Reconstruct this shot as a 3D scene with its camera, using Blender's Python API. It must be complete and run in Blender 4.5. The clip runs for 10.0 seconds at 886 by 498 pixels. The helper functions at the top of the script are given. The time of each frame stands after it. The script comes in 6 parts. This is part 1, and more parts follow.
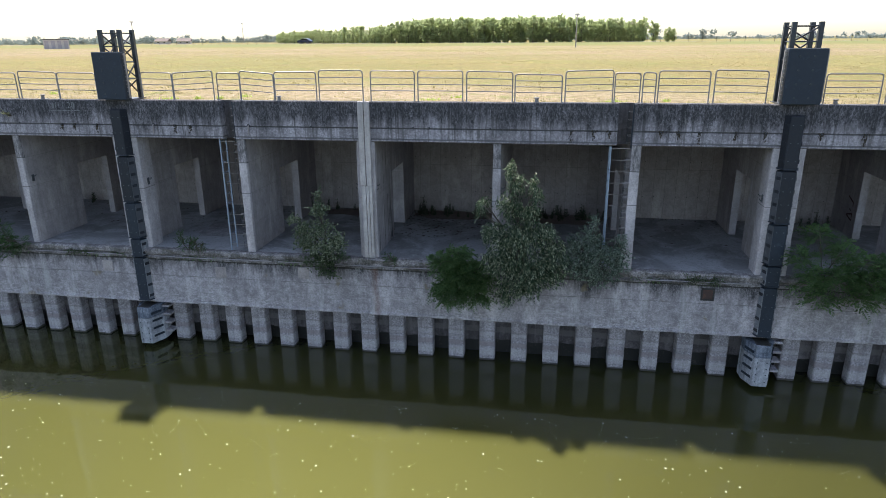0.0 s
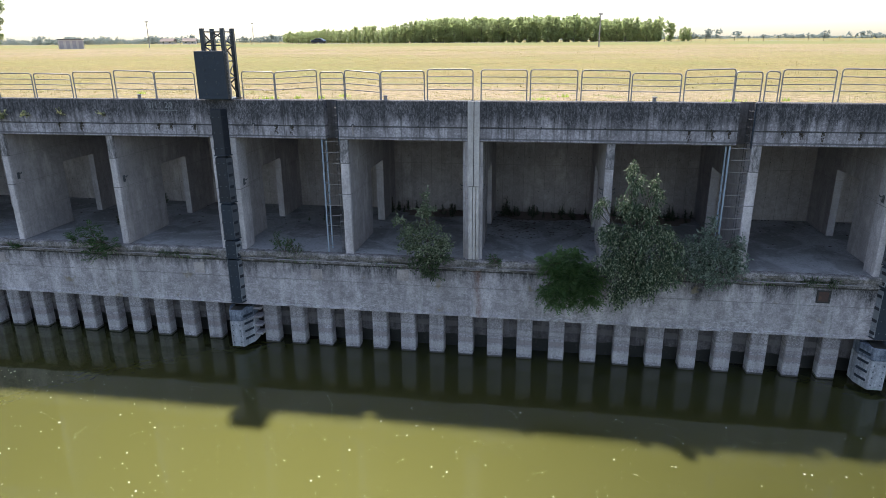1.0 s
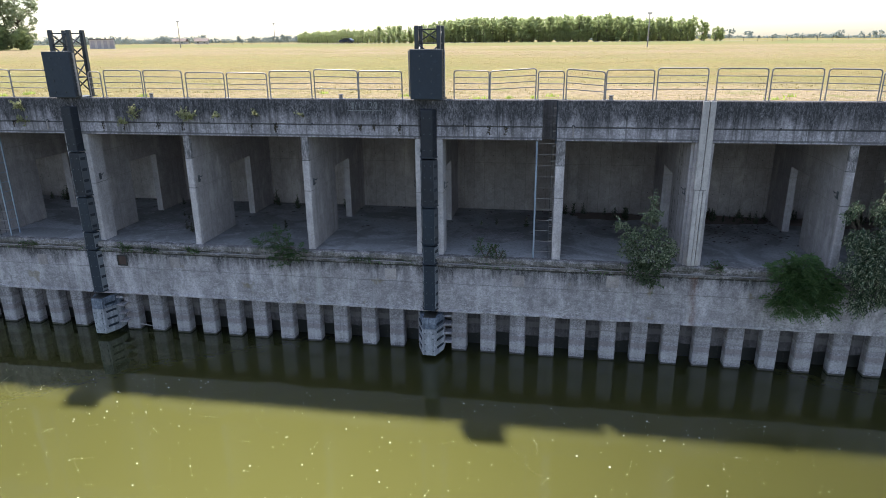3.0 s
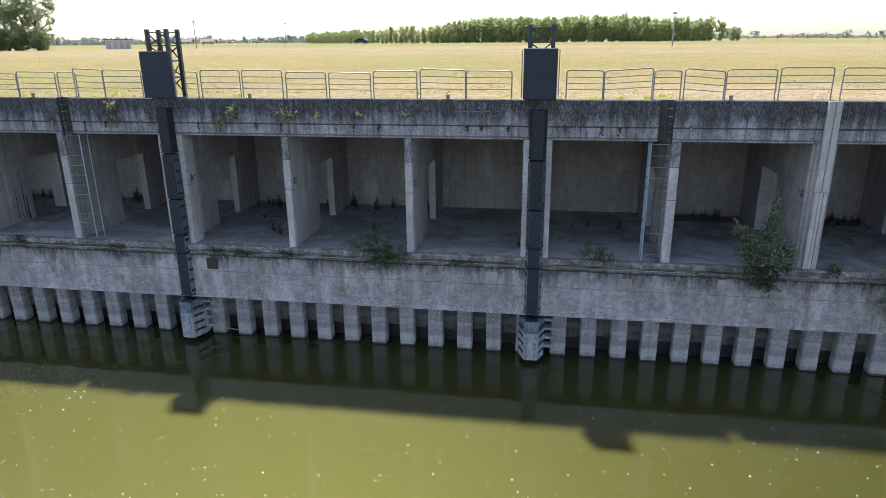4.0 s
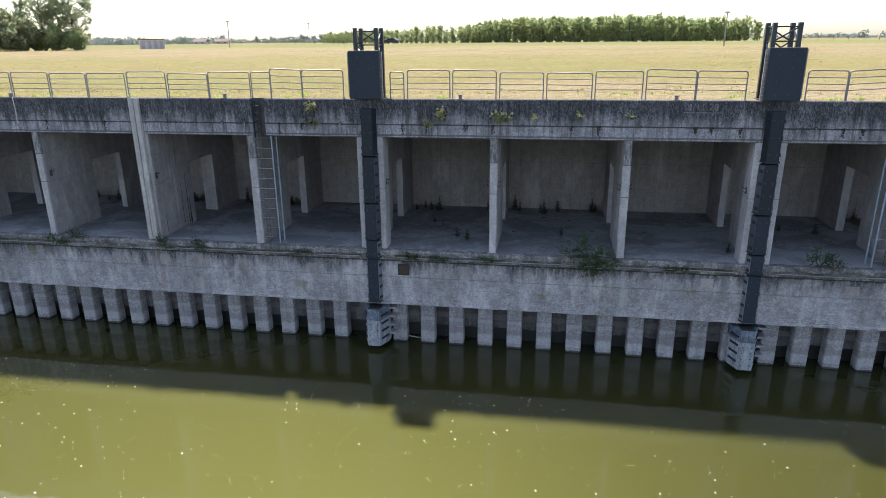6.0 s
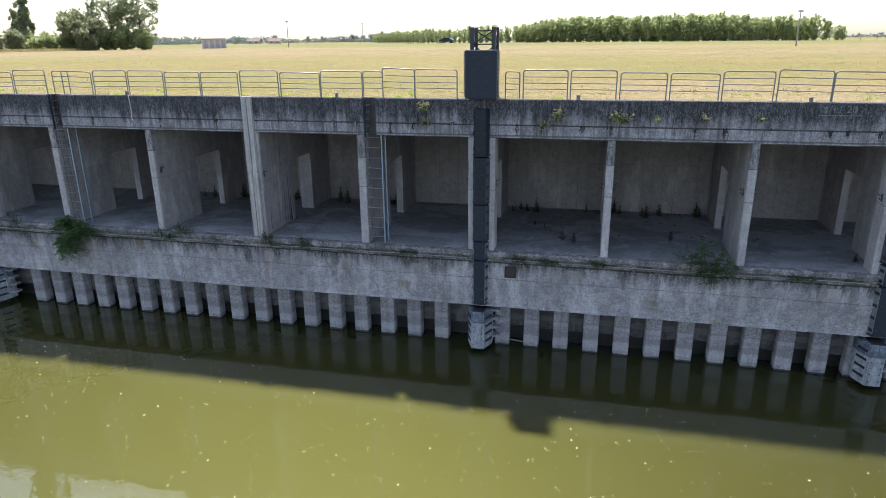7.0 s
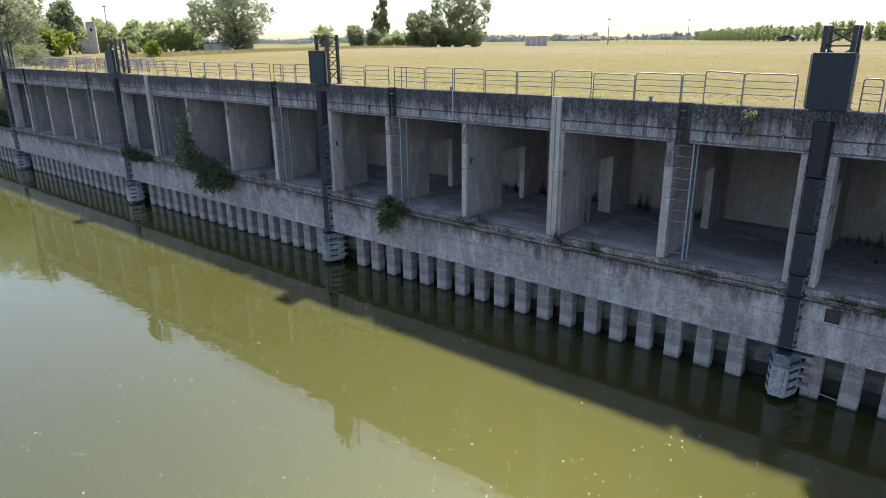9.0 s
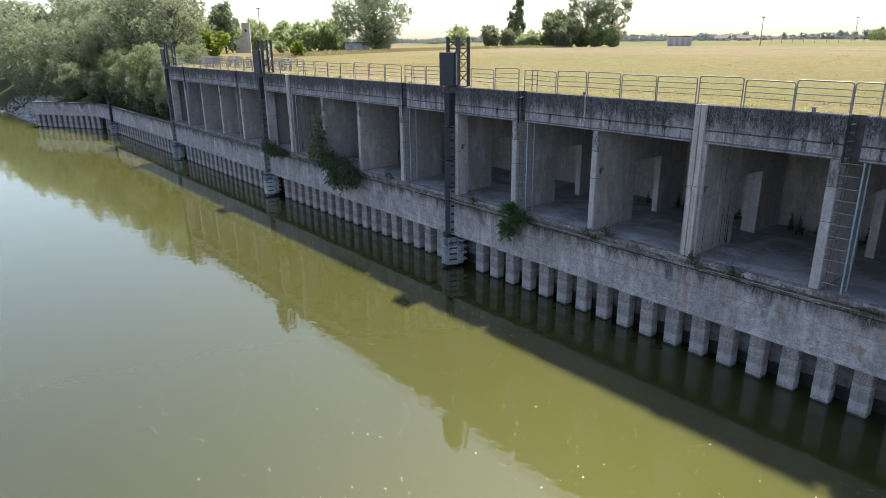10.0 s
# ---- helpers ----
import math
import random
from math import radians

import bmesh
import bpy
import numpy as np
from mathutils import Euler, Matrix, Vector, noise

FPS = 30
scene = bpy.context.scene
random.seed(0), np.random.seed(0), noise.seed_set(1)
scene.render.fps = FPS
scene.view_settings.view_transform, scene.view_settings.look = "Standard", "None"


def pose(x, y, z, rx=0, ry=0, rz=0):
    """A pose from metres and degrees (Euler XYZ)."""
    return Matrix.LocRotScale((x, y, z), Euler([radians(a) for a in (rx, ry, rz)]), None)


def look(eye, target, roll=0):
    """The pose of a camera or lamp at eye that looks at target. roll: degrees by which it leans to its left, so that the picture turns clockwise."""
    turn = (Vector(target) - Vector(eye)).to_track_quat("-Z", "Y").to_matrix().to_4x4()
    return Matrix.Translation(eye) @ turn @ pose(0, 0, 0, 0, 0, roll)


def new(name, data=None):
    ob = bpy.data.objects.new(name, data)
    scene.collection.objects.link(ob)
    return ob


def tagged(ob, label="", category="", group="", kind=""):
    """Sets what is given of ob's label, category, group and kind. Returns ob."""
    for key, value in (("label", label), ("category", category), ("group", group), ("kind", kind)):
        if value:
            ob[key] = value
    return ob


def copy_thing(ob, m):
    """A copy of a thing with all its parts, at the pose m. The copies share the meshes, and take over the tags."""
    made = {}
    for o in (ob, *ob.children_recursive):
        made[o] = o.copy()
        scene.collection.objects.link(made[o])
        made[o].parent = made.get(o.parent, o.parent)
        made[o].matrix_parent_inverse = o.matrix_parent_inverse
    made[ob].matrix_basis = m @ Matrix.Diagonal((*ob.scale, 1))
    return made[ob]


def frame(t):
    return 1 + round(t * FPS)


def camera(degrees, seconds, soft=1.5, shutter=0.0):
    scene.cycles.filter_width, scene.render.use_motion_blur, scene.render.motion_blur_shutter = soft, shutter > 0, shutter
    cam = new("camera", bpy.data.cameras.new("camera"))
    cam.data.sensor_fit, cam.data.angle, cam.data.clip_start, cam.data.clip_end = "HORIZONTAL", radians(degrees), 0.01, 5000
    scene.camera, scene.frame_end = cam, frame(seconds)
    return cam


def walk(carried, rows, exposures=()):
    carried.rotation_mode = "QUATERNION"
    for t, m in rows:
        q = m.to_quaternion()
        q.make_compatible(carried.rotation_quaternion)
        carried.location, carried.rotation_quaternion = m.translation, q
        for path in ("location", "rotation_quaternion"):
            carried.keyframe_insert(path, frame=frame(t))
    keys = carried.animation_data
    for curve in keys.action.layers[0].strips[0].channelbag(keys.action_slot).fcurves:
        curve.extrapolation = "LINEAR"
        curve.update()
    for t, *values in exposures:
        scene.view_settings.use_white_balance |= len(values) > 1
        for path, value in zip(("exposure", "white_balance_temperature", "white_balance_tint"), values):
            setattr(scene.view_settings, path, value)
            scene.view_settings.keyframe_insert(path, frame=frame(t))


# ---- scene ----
cam = camera(68.7, 10.0, soft=0.65)
METRES, EYE, TILT, LEAN, TURN = 30.0, 2.23, 0.0, -0.22, 9.5
ROWS = [
    (0.0, 0.0, 0.0, 0.0, -0.22, -17.95, 0.67),
    (0.5, -0.0698, 0.0065, -0.0002, -0.26, -17.95, 0.68),
    (1.0, -0.1396, 0.0133, -0.0001, -0.29, -17.95, 0.69),
    (1.5, -0.2096, 0.0208, -0.0, -0.31, -17.94, 0.68),
    (2.0, -0.2792, 0.0301, 0.0003, -0.32, -17.95, 0.69),
    (2.5, -0.3486, 0.0396, 0.0003, -0.32, -17.95, 0.7),
    (4.0, -0.5568, 0.0663, 0.0008, -0.3, -17.93, 0.76),
    (4.5, -0.6268, 0.0743, 0.0012, -0.31, -17.9, 0.75),
    (5.0, -0.6971, 0.0822, 0.0015, -0.32, -17.91, 0.76),
    (5.5, -0.7676, 0.0905, 0.0025, -0.34, -17.93, 0.75),
    (7.0, -0.9297, 0.1076, 0.0041, 3.61, -17.91, 0.77),
    (7.5, -0.9376, 0.1103, 0.0043, 9.05, -17.91, 0.76),
    (8.0, -0.9362, 0.1121, 0.0045, 17.29, -17.86, 0.77),
    (8.5, -0.9346, 0.118, 0.0059, 24.48, -17.8, 0.74),
    (9.0, -0.9359, 0.1284, 0.0077, 30.03, -17.77, 0.72),
    (9.5, -0.942, 0.1429, 0.0095, 35.31, -17.72, 0.72),
    (10.0, -0.9527, 0.1601, 0.0119, 41.35, -17.68, 0.7),
]
walk(cam, [(t, pose(0, 0, EYE, TILT, LEAN, TURN) @ pose(METRES * x, METRES * y, METRES * z, 90 + pitch, roll, yaw)) for t, x, y, z, yaw, pitch, roll in ROWS], exposures=[(0.0, 1.1), (7.0, 1.05), (8.5, 0.9), (10.0, 0.85)])

# ---- world and sun ----
SUN = Vector((-0.235, 0.467, 1.0)).normalized()   # towards the sun
world = bpy.data.worlds.new("world")
scene.world = world
world.use_nodes = True
wn = world.node_tree
sky = wn.nodes.new("ShaderNodeTexSky")
sky.sky_type = "NISHITA"
sky.sun_disc = False
sky.sun_elevation = math.asin(SUN.z)
sky.sun_rotation = math.atan2(SUN.x, SUN.y)
sky.air_density, sky.dust_density, sky.ozone_density = 1.0, 1.5, 1.8
wn.nodes["Background"].inputs["Strength"].default_value = 0.15
haze = wn.nodes.new("ShaderNodeHueSaturation")      # a hazy summer sky is paler than a clear one
haze.inputs["Saturation"].default_value, haze.inputs["Value"].default_value = 0.86, 1.08
wn.links.new(sky.outputs[0], haze.inputs["Color"])
wn.links.new(haze.outputs[0], wn.nodes["Background"].inputs["Color"])
sun = new("sun", bpy.data.lights.new("sun", "SUN"))
sun.data.energy, sun.data.angle, sun.data.color = 4.8, radians(2.0), (1.0, 0.95, 0.88)
sun.matrix_world = look(SUN * 100, (0, 0, 0))

# ---- material helpers ----


class Mat:
    """A node material with a Principled shader and short ways to add texture nodes."""

    def __init__(self, name, rough=0.8, metal=0.0, spec=0.5):
        self.m = bpy.data.materials.new(name)
        self.m.use_nodes = True
        self.t = self.m.node_tree
        self.b = self.t.nodes["Principled BSDF"]
        self.b.inputs["Roughness"].default_value = rough
        self.b.inputs["Metallic"].default_value = metal
        self.b.inputs["Specular IOR Level"].default_value = spec
        self.pos = self.t.nodes.new("ShaderNodeNewGeometry").outputs["Position"]

    def link(self, a, b):
        self.t.links.new(a, b)

    def scaled(self, sx, sy, sz, src=None):
        n = self.t.nodes.new("ShaderNodeMapping")
        n.inputs["Scale"].default_value = (sx, sy, sz)
        self.link(src or self.pos, n.inputs[0])
        return n.outputs[0]

    def noise(self, scale, detail=4.0, rough=0.6, vec=None, dist=0.0):
        n = self.t.nodes.new("ShaderNodeTexNoise")
        n.inputs["Scale"].default_value, n.inputs["Detail"].default_value = scale, detail
        n.inputs["Roughness"].default_value, n.inputs["Distortion"].default_value = rough, dist
        self.link(vec or self.pos, n.inputs["Vector"])
        return n.outputs["Fac"]

    def ramp(self, fac, *stops):
        n = self.t.nodes.new("ShaderNodeValToRGB")
        e = n.color_ramp.elements
        while len(e) < len(stops):
            e.new(0.5)
        for s, (p, c) in zip(e, stops):
            s.position = p
            s.color = (c, c, c, 1) if isinstance(c, (int, float)) else (*c, 1)
        self.link(fac, n.inputs[0])
        return n.outputs[0]

    def mix(self, fac, a, b, mode="MIX"):
        n = self.t.nodes.new("ShaderNodeMix")
        n.data_type, n.blend_type = "RGBA", mode
        for sock, v in ((n.inputs[0], fac), (n.inputs[6], a), (n.inputs[7], b)):
            if isinstance(v, (int, float)):
                sock.default_value = v
            elif isinstance(v, tuple):
                sock.default_value = (*v, 1)
            else:
                self.link(v, sock)
        return n.outputs[2]

    def math(self, op, a, b=0.0):
        n = self.t.nodes.new("ShaderNodeMath")
        n.operation = op
        for sock, v in ((n.inputs[0], a), (n.inputs[1], b)):
            if isinstance(v, (int, float)):
                sock.default_value = v
            else:
                self.link(v, sock)
        return n.outputs[0]

    def z(self):
        n = self.t.nodes.new("ShaderNodeSeparateXYZ")
        self.link(self.pos, n.inputs[0])
        return n.outputs

    def random(self):
        return self.t.nodes.new("ShaderNodeObjectInfo").outputs["Random"]

    def island(self):
        return self.t.nodes.new("ShaderNodeNewGeometry").outputs["Random Per Island"]

    def color(self, c):
        if isinstance(c, tuple):
            self.b.inputs["Base Color"].default_value = (*c, 1)
        else:
            self.link(c, self.b.inputs["Base Color"])
        return self

    def rough(self, r):
        self.link(r, self.b.inputs["Roughness"])
        return self

    def bump(self, h, strength=0.4, dist=0.02):
        n = self.t.nodes.new("ShaderNodeBump")
        n.inputs["Strength"].default_value, n.inputs["Distance"].default_value = strength, dist
        self.link(h, n.inputs["Height"])
        self.link(n.outputs[0], self.b.inputs["Normal"])
        return self


def concrete(name, light, dark, streak=0.6, blotch=0.5, forms=0.0, top_black=None, bands=None, moss=0.0, scaly=False, grain=0.2, top_amount=0.93, drips=0.0, pour=None):
    """Weathered cast concrete: two scales of blotches, rain streaks, and a fine grain; forms adds shuttering joints, pour a blackened top lift."""
    light, dark = [(c[0] * 0.84, c[1] * 0.835, c[2] * 0.885) for c in (light, dark)]
    k = Mat(name, 0.9, spec=0.25)
    big = k.ramp(k.noise(0.55, 6, 0.7), (0.38, 0.0), (0.62, 1.0))
    mid = k.ramp(k.noise(2.6, 6, 0.75, dist=0.6), (0.42, 0.0), (0.6, 1.0))
    fine = k.noise(13.0, 6, 0.82)
    col = k.mix(k.math("MULTIPLY", big, blotch), light, dark)
    col = k.mix(k.math("MULTIPLY", mid, blotch * 0.7), col, tuple(c * 0.55 for c in dark))
    stre = k.ramp(k.noise(1.0, 5, 0.7, k.scaled(3.2, 3.2, 0.16)), (0.47, 0.0), (0.6, 1.0))
    col = k.mix(k.math("MULTIPLY", stre, streak), col, tuple(c * 0.42 for c in dark))
    pale = k.ramp(k.noise(1.0, 4, 0.6, k.scaled(1.3, 1.3, 0.5)), (0.54, 0.0), (0.66, 1.0))
    col = k.mix(k.math("MULTIPLY", pale, 0.55), col, tuple(min(0.8, c * 1.35) for c in light))
    col = k.mix(k.ramp(fine, (0.4, grain), (0.54, 0.0)), col, tuple(c * 0.55 for c in dark))
    col = k.mix(k.ramp(fine, (0.56, 0.0), (0.66, grain * 0.7)), col, tuple(min(0.75, c * 1.4) for c in light))
    zz = k.z()["Z"]
    if top_black:
        z0, z1 = top_black
        up = k.math("DIVIDE", k.math("SUBTRACT", zz, z0), z1 - z0)
        drip = k.math("ADD", up, k.math("MULTIPLY", k.math("SUBTRACT", k.noise(1.0, 6, 0.72, k.scaled(0.75, 0.75, 0.16)), 0.5), 2.6))
        drip = k.math("ADD", drip, k.math("MULTIPLY", k.math("SUBTRACT", k.noise(1.0, 5, 0.7, k.scaled(4.0, 4.0, 0.5)), 0.5), 1.6))
        thin = k.ramp(k.noise(1.0, 4, 0.7, k.scaled(8.0, 8.0, 0.3)), (0.52, 0.0), (0.62, 0.75))
        thin = k.math("MULTIPLY", thin, drips)
        col = k.mix(thin, col, (0.07, 0.065, 0.062))
        white = k.ramp(k.noise(1.0, 4, 0.7, k.scaled(5.0, 5.0, 0.5)), (0.66, 0.0), (0.71, 0.7))
        white = k.math("MULTIPLY", white, drips)
        col = k.mix(white, col, (0.55, 0.53, 0.51))
        speck = k.ramp(k.noise(1.0, 6, 0.85, k.scaled(24.0, 24.0, 10.0)), (0.38, 0.4), (0.55, 1.0))
        col = k.mix(k.math("MULTIPLY", k.ramp(drip, (0.15, 0.0), (0.8, top_amount)), speck), col, (0.022, 0.023, 0.025))
    if pour:
        edge = k.math("ADD", zz, k.math("MULTIPLY", k.math("SUBTRACT", k.noise(3.0, 4, 0.7), 0.5), 0.06))
        lift = k.ramp(k.math("SUBTRACT", edge, pour - 0.5), (0.48, 0.0), (0.52, 1.0))
        black = k.ramp(k.noise(1.0, 6, 0.8, k.scaled(7.0, 7.0, 2.2)), (0.42, 0.15), (0.58, 0.85))
        col = k.mix(k.math("MULTIPLY", lift, black), col, (0.07, 0.068, 0.068))
    if bands:
        for zc, half, c, a in bands:
            wob = k.math("ADD", zz, k.math("MULTIPLY", k.math("SUBTRACT", k.noise(1.3, 4, 0.7), 0.5), min(0.16, half * 1.6)))
            d = k.math("ABSOLUTE", k.math("SUBTRACT", wob, zc))
            col = k.mix(k.math("MULTIPLY", k.ramp(k.math("DIVIDE", d, half), (0.7, 1.0), (1.0, 0.0)), a), col, c)
    height = fine
    if scaly:
        xx = k.math("ADD", k.z()["X"], k.math("MULTIPLY", k.math("SUBTRACT", k.noise(1.0, 4, 0.6, k.scaled(1.5, 1.5, 0.9)), 0.5), 0.5))
        for at in (-6.85, -42.4, -78.3):
            side = k.ramp(k.math("DIVIDE", k.math("ABSOLUTE", k.math("SUBTRACT", xx, at)), 0.2), (0.3, 0.6), (1.0, 0.0))
            col = k.mix(k.math("MULTIPLY", side, k.ramp(k.noise(1.0, 5, 0.8, k.scaled(6.0, 6.0, 1.2)), (0.35, 0.2), (0.6, 1.0))), col, (0.15, 0.075, 0.05))
        spots = k.ramp(k.noise(1.1, 3, 0.5), (0.68, 0.0), (0.73, 0.55))
        col = k.mix(spots, col, (0.19, 0.15, 0.075))
        flake = k.noise(1.0, 6, 0.8, k.scaled(5.0, 5.0, 17.0), 0.5)
        runs = k.ramp(k.noise(1.0, 5, 0.7, k.scaled(2.2, 2.2, 0.3)), (0.55, 0.0), (0.68, 0.46))
        col = k.mix(runs, col, (0.52, 0.50, 0.49))
        low = k.ramp(k.math("DIVIDE", k.math("ADD", zz, 8.7), 2.1), (0.0, 1.0), (0.75, 0.0))
        patch = k.ramp(k.noise(0.5, 4, 0.6), (0.44, 0.15), (0.56, 1.0))
        low = k.math("MULTIPLY", low, patch)
        col = k.mix(k.math("MULTIPLY", low, k.ramp(flake, (0.52, 0.0), (0.60, 0.7))), col, (0.58, 0.56, 0.55))
        col = k.mix(k.math("MULTIPLY", low, k.ramp(flake, (0.37, 0.5), (0.43, 0.0))), col, (0.18, 0.168, 0.16))
        height = k.math("ADD", fine, flake)
    if forms:
        n = k.t.nodes.new("ShaderNodeTexBrick")
        n.offset = 0.0
        n.inputs["Scale"].default_value = 1.0
        n.inputs["Mortar Size"].default_value = 0.014
        n.inputs["Mortar Smooth"].default_value = 0.6
        n.inputs["Brick Width"].default_value, n.inputs["Row Height"].default_value = 0.52, 2.42
        n.inputs["Color1"].default_value = (0.86, 0.86, 0.86, 1)
        n.inputs["Color2"].default_value = (1, 1, 1, 1)
        n.inputs["Mortar"].default_value = (0.42, 0.42, 0.42, 1)
        sep, com = k.z(), k.t.nodes.new("ShaderNodeCombineXYZ")
        k.link(k.math("ADD", sep["X"], sep["Y"]), com.inputs["X"])
        k.link(k.math("ADD", sep["Z"], 6.2), com.inputs["Y"])
        k.link(com.outputs[0], n.inputs["Vector"])
        col = k.mix(forms, col, n.outputs["Color"], "MULTIPLY")
    if moss:
        col = k.mix(k.math("MULTIPLY", k.ramp(k.noise(2.4, 6, 0.75), (0.46, 0.0), (0.58, 1.0)), moss), col, (0.04, 0.042, 0.026))
    k.color(col).bump(height, 0.6, 0.025)
    return k.m


def painted(name, col, rough=0.5, metal=0.0, wear=(0.25, 0.2, 0.17), amount=0.3, scale=5.0):
    k = Mat(name, rough, metal)
    n1 = k.noise(scale, 6, 0.7)
    c = k.mix(k.ramp(k.noise(0.9, 4), (0.3, 0.0), (0.7, 0.6)), col, tuple(v * 0.6 for v in col))
    c = k.mix(k.math("MULTIPLY", k.ramp(n1, (0.56, 0.0), (0.72, 1.0)), amount), c, wear)
    k.color(c).bump(n1, 0.15, 0.01)
    k.rough(k.ramp(n1, (0.3, rough * 0.8), (0.8, min(1.0, rough * 1.4))))
    return k.m


def leaf_mat(name, c1, c2, back=0.55, spec=0.12, power=1.0):
    k = Mat(name, 0.55, spec=spec)
    col = k.mix(k.math("POWER", k.island(), power), c1, c2)
    col = k.mix(k.ramp(k.noise(0.6, 3), (0.4, 0.0), (0.6, 0.3)), col, tuple(v * 0.7 for v in c1))
    k.color(col)
    tr = k.t.nodes.new("ShaderNodeBsdfTranslucent")
    k.link(col, tr.inputs["Color"])
    mx = k.t.nodes.new("ShaderNodeMixShader")
    mx.inputs[0].default_value = back
    k.link(k.b.outputs[0], mx.inputs[1])
    k.link(tr.outputs[0], mx.inputs[2])
    k.link(mx.outputs[0], k.t.nodes["Material Output"].inputs["Surface"])
    return k.m


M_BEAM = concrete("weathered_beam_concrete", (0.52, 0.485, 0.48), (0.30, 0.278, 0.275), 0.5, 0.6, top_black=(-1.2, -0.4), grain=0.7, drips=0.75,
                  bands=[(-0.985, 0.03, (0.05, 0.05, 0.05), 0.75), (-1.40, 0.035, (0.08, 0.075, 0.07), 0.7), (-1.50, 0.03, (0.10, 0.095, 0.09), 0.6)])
M_WALL = concrete("cast_concrete", (0.49, 0.43, 0.38), (0.36, 0.314, 0.277), 0.1, 0.5, forms=0.5, grain=0.25)
# unseen ceiling, coloured dark so less light bounces into the chambers
M_CEIL = concrete("low_bounce_ceiling_concrete", (0.33, 0.30, 0.27), (0.22, 0.20, 0.18), 0.0, 0.5, forms=0.3, grain=0.2)
M_COL = concrete("partition_concrete", (0.51, 0.465, 0.432), (0.36, 0.328, 0.305), 0.15, 0.45, forms=0.22, grain=0.2,
                 bands=[(-2.45, 0.012, (0.2, 0.185, 0.17), 0.5), (-3.72, 0.012, (0.2, 0.185, 0.17), 0.5), (-5.0, 0.012, (0.2, 0.185, 0.17), 0.35)])
M_COLFRONT = concrete("weathered_column_concrete", (0.62, 0.57, 0.535), (0.42, 0.385, 0.362), 0.2, 0.4, grain=0.4, pour=-2.44,
                      bands=[(-2.44, 0.022, (0.10, 0.095, 0.09), 0.8), (-3.70, 0.018, (0.10, 0.095, 0.09), 0.75)])
M_COLPALE = concrete("pale_column_concrete", (0.60, 0.555, 0.52), (0.43, 0.395, 0.37), 0.2, 0.4, grain=0.35, bands=[(-3.62, 0.018, (0.10, 0.095, 0.09), 0.6)])
M_STRIP = concrete("cover_strip_concrete", (0.62, 0.575, 0.515), (0.46, 0.415, 0.37), 0.25, 0.4, grain=0.25)
M_PATCH = concrete("patch_mortar", (0.46, 0.41, 0.37), (0.34, 0.30, 0.27), 0.3, 0.5, grain=0.4)
k = Mat("dusty_floor_concrete", 0.9, spec=0.2)
f1 = k.mix(k.ramp(k.noise(0.33, 4, 0.5, dist=1.6), (0.46, 0.0), (0.56, 1.0)), (0.215, 0.21, 0.21), (0.315, 0.31, 0.313))
f1 = k.mix(k.ramp(k.noise(0.6, 5, 0.6, dist=0.8), (0.53, 0.0), (0.66, 0.6)), f1, (0.15, 0.143, 0.138))
f1 = k.mix(k.ramp(k.noise(9.0, 6, 0.8), (0.36, 0.6), (0.48, 0.0)), f1, (0.12, 0.112, 0.106))
f1 = k.mix(k.ramp(k.noise(2.2, 6, 0.75), (0.56, 0.0), (0.66, 0.5)), f1, (0.42, 0.412, 0.41))
M_FLOOR = k.color(f1).bump(k.noise(11.0, 5, 0.8), 0.4, 0.02).m
M_LEDGE = concrete("chipped_ledge_concrete", (0.46, 0.425, 0.395), (0.20, 0.183, 0.166), 0.4, 0.7, moss=0.45, grain=0.8)
# band at -6.67 draws the gap under the ledge, its shade in colour
M_LOW = concrete("quay_wall_concrete", (0.56, 0.518, 0.50), (0.345, 0.318, 0.306), 0.16, 0.85, scaly=True, grain=0.5, top_black=(-7.35, -6.45), top_amount=0.92, drips=0.1,
                 bands=[(-6.67, 0.06, (0.035, 0.033, 0.027), 0.8), (-7.42, 0.014, (0.16, 0.15, 0.14), 0.8), (-7.9, 0.01, (0.2, 0.185, 0.18), 0.4)])
M_PILE = concrete("pile_concrete", (0.50, 0.466, 0.458), (0.345, 0.32, 0.312), 0.4, 0.55, grain=0.9,
                  bands=[(-9.36, 0.03, (0.22, 0.195, 0.19), 0.55), (-9.5, 0.09, (0.45, 0.42, 0.41), 0.35), (-9.66, 0.05, (0.29, 0.26, 0.255), 0.45),
                         (-9.95, 0.13, (0.235, 0.2, 0.196), 0.62), (-10.3, 0.2, (0.47, 0.44, 0.43), 0.4), (-10.70, 0.09, (0.05, 0.045, 0.04), 0.95)])
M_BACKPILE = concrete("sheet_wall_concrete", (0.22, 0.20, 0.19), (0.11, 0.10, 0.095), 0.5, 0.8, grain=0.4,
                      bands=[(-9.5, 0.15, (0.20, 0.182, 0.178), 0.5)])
# near-black that stands for shade inside openings: pile void, block hollow, tie holes
M_DARKPIT = painted("opening_shade_black", (0.03, 0.03, 0.028), 0.5)
M_FENDER = painted("dark_fender_rubber", (0.009, 0.012, 0.019), 0.6, wear=(0.055, 0.068, 0.09), amount=0.4)
M_FBLUE = painted("blue_black_steel", (0.011, 0.020, 0.034), 0.55, wear=(0.07, 0.085, 0.105), amount=0.4)
M_FWHITE = concrete("chalky_white_fender", (0.58, 0.585, 0.575), (0.30, 0.31, 0.32), 0.6, 0.8, grain=0.4)
M_FSIDEDARK = painted("grey_black_fender_side", (0.075, 0.08, 0.09), 0.7, wear=(0.2, 0.2, 0.2), amount=0.6, scale=3.0)
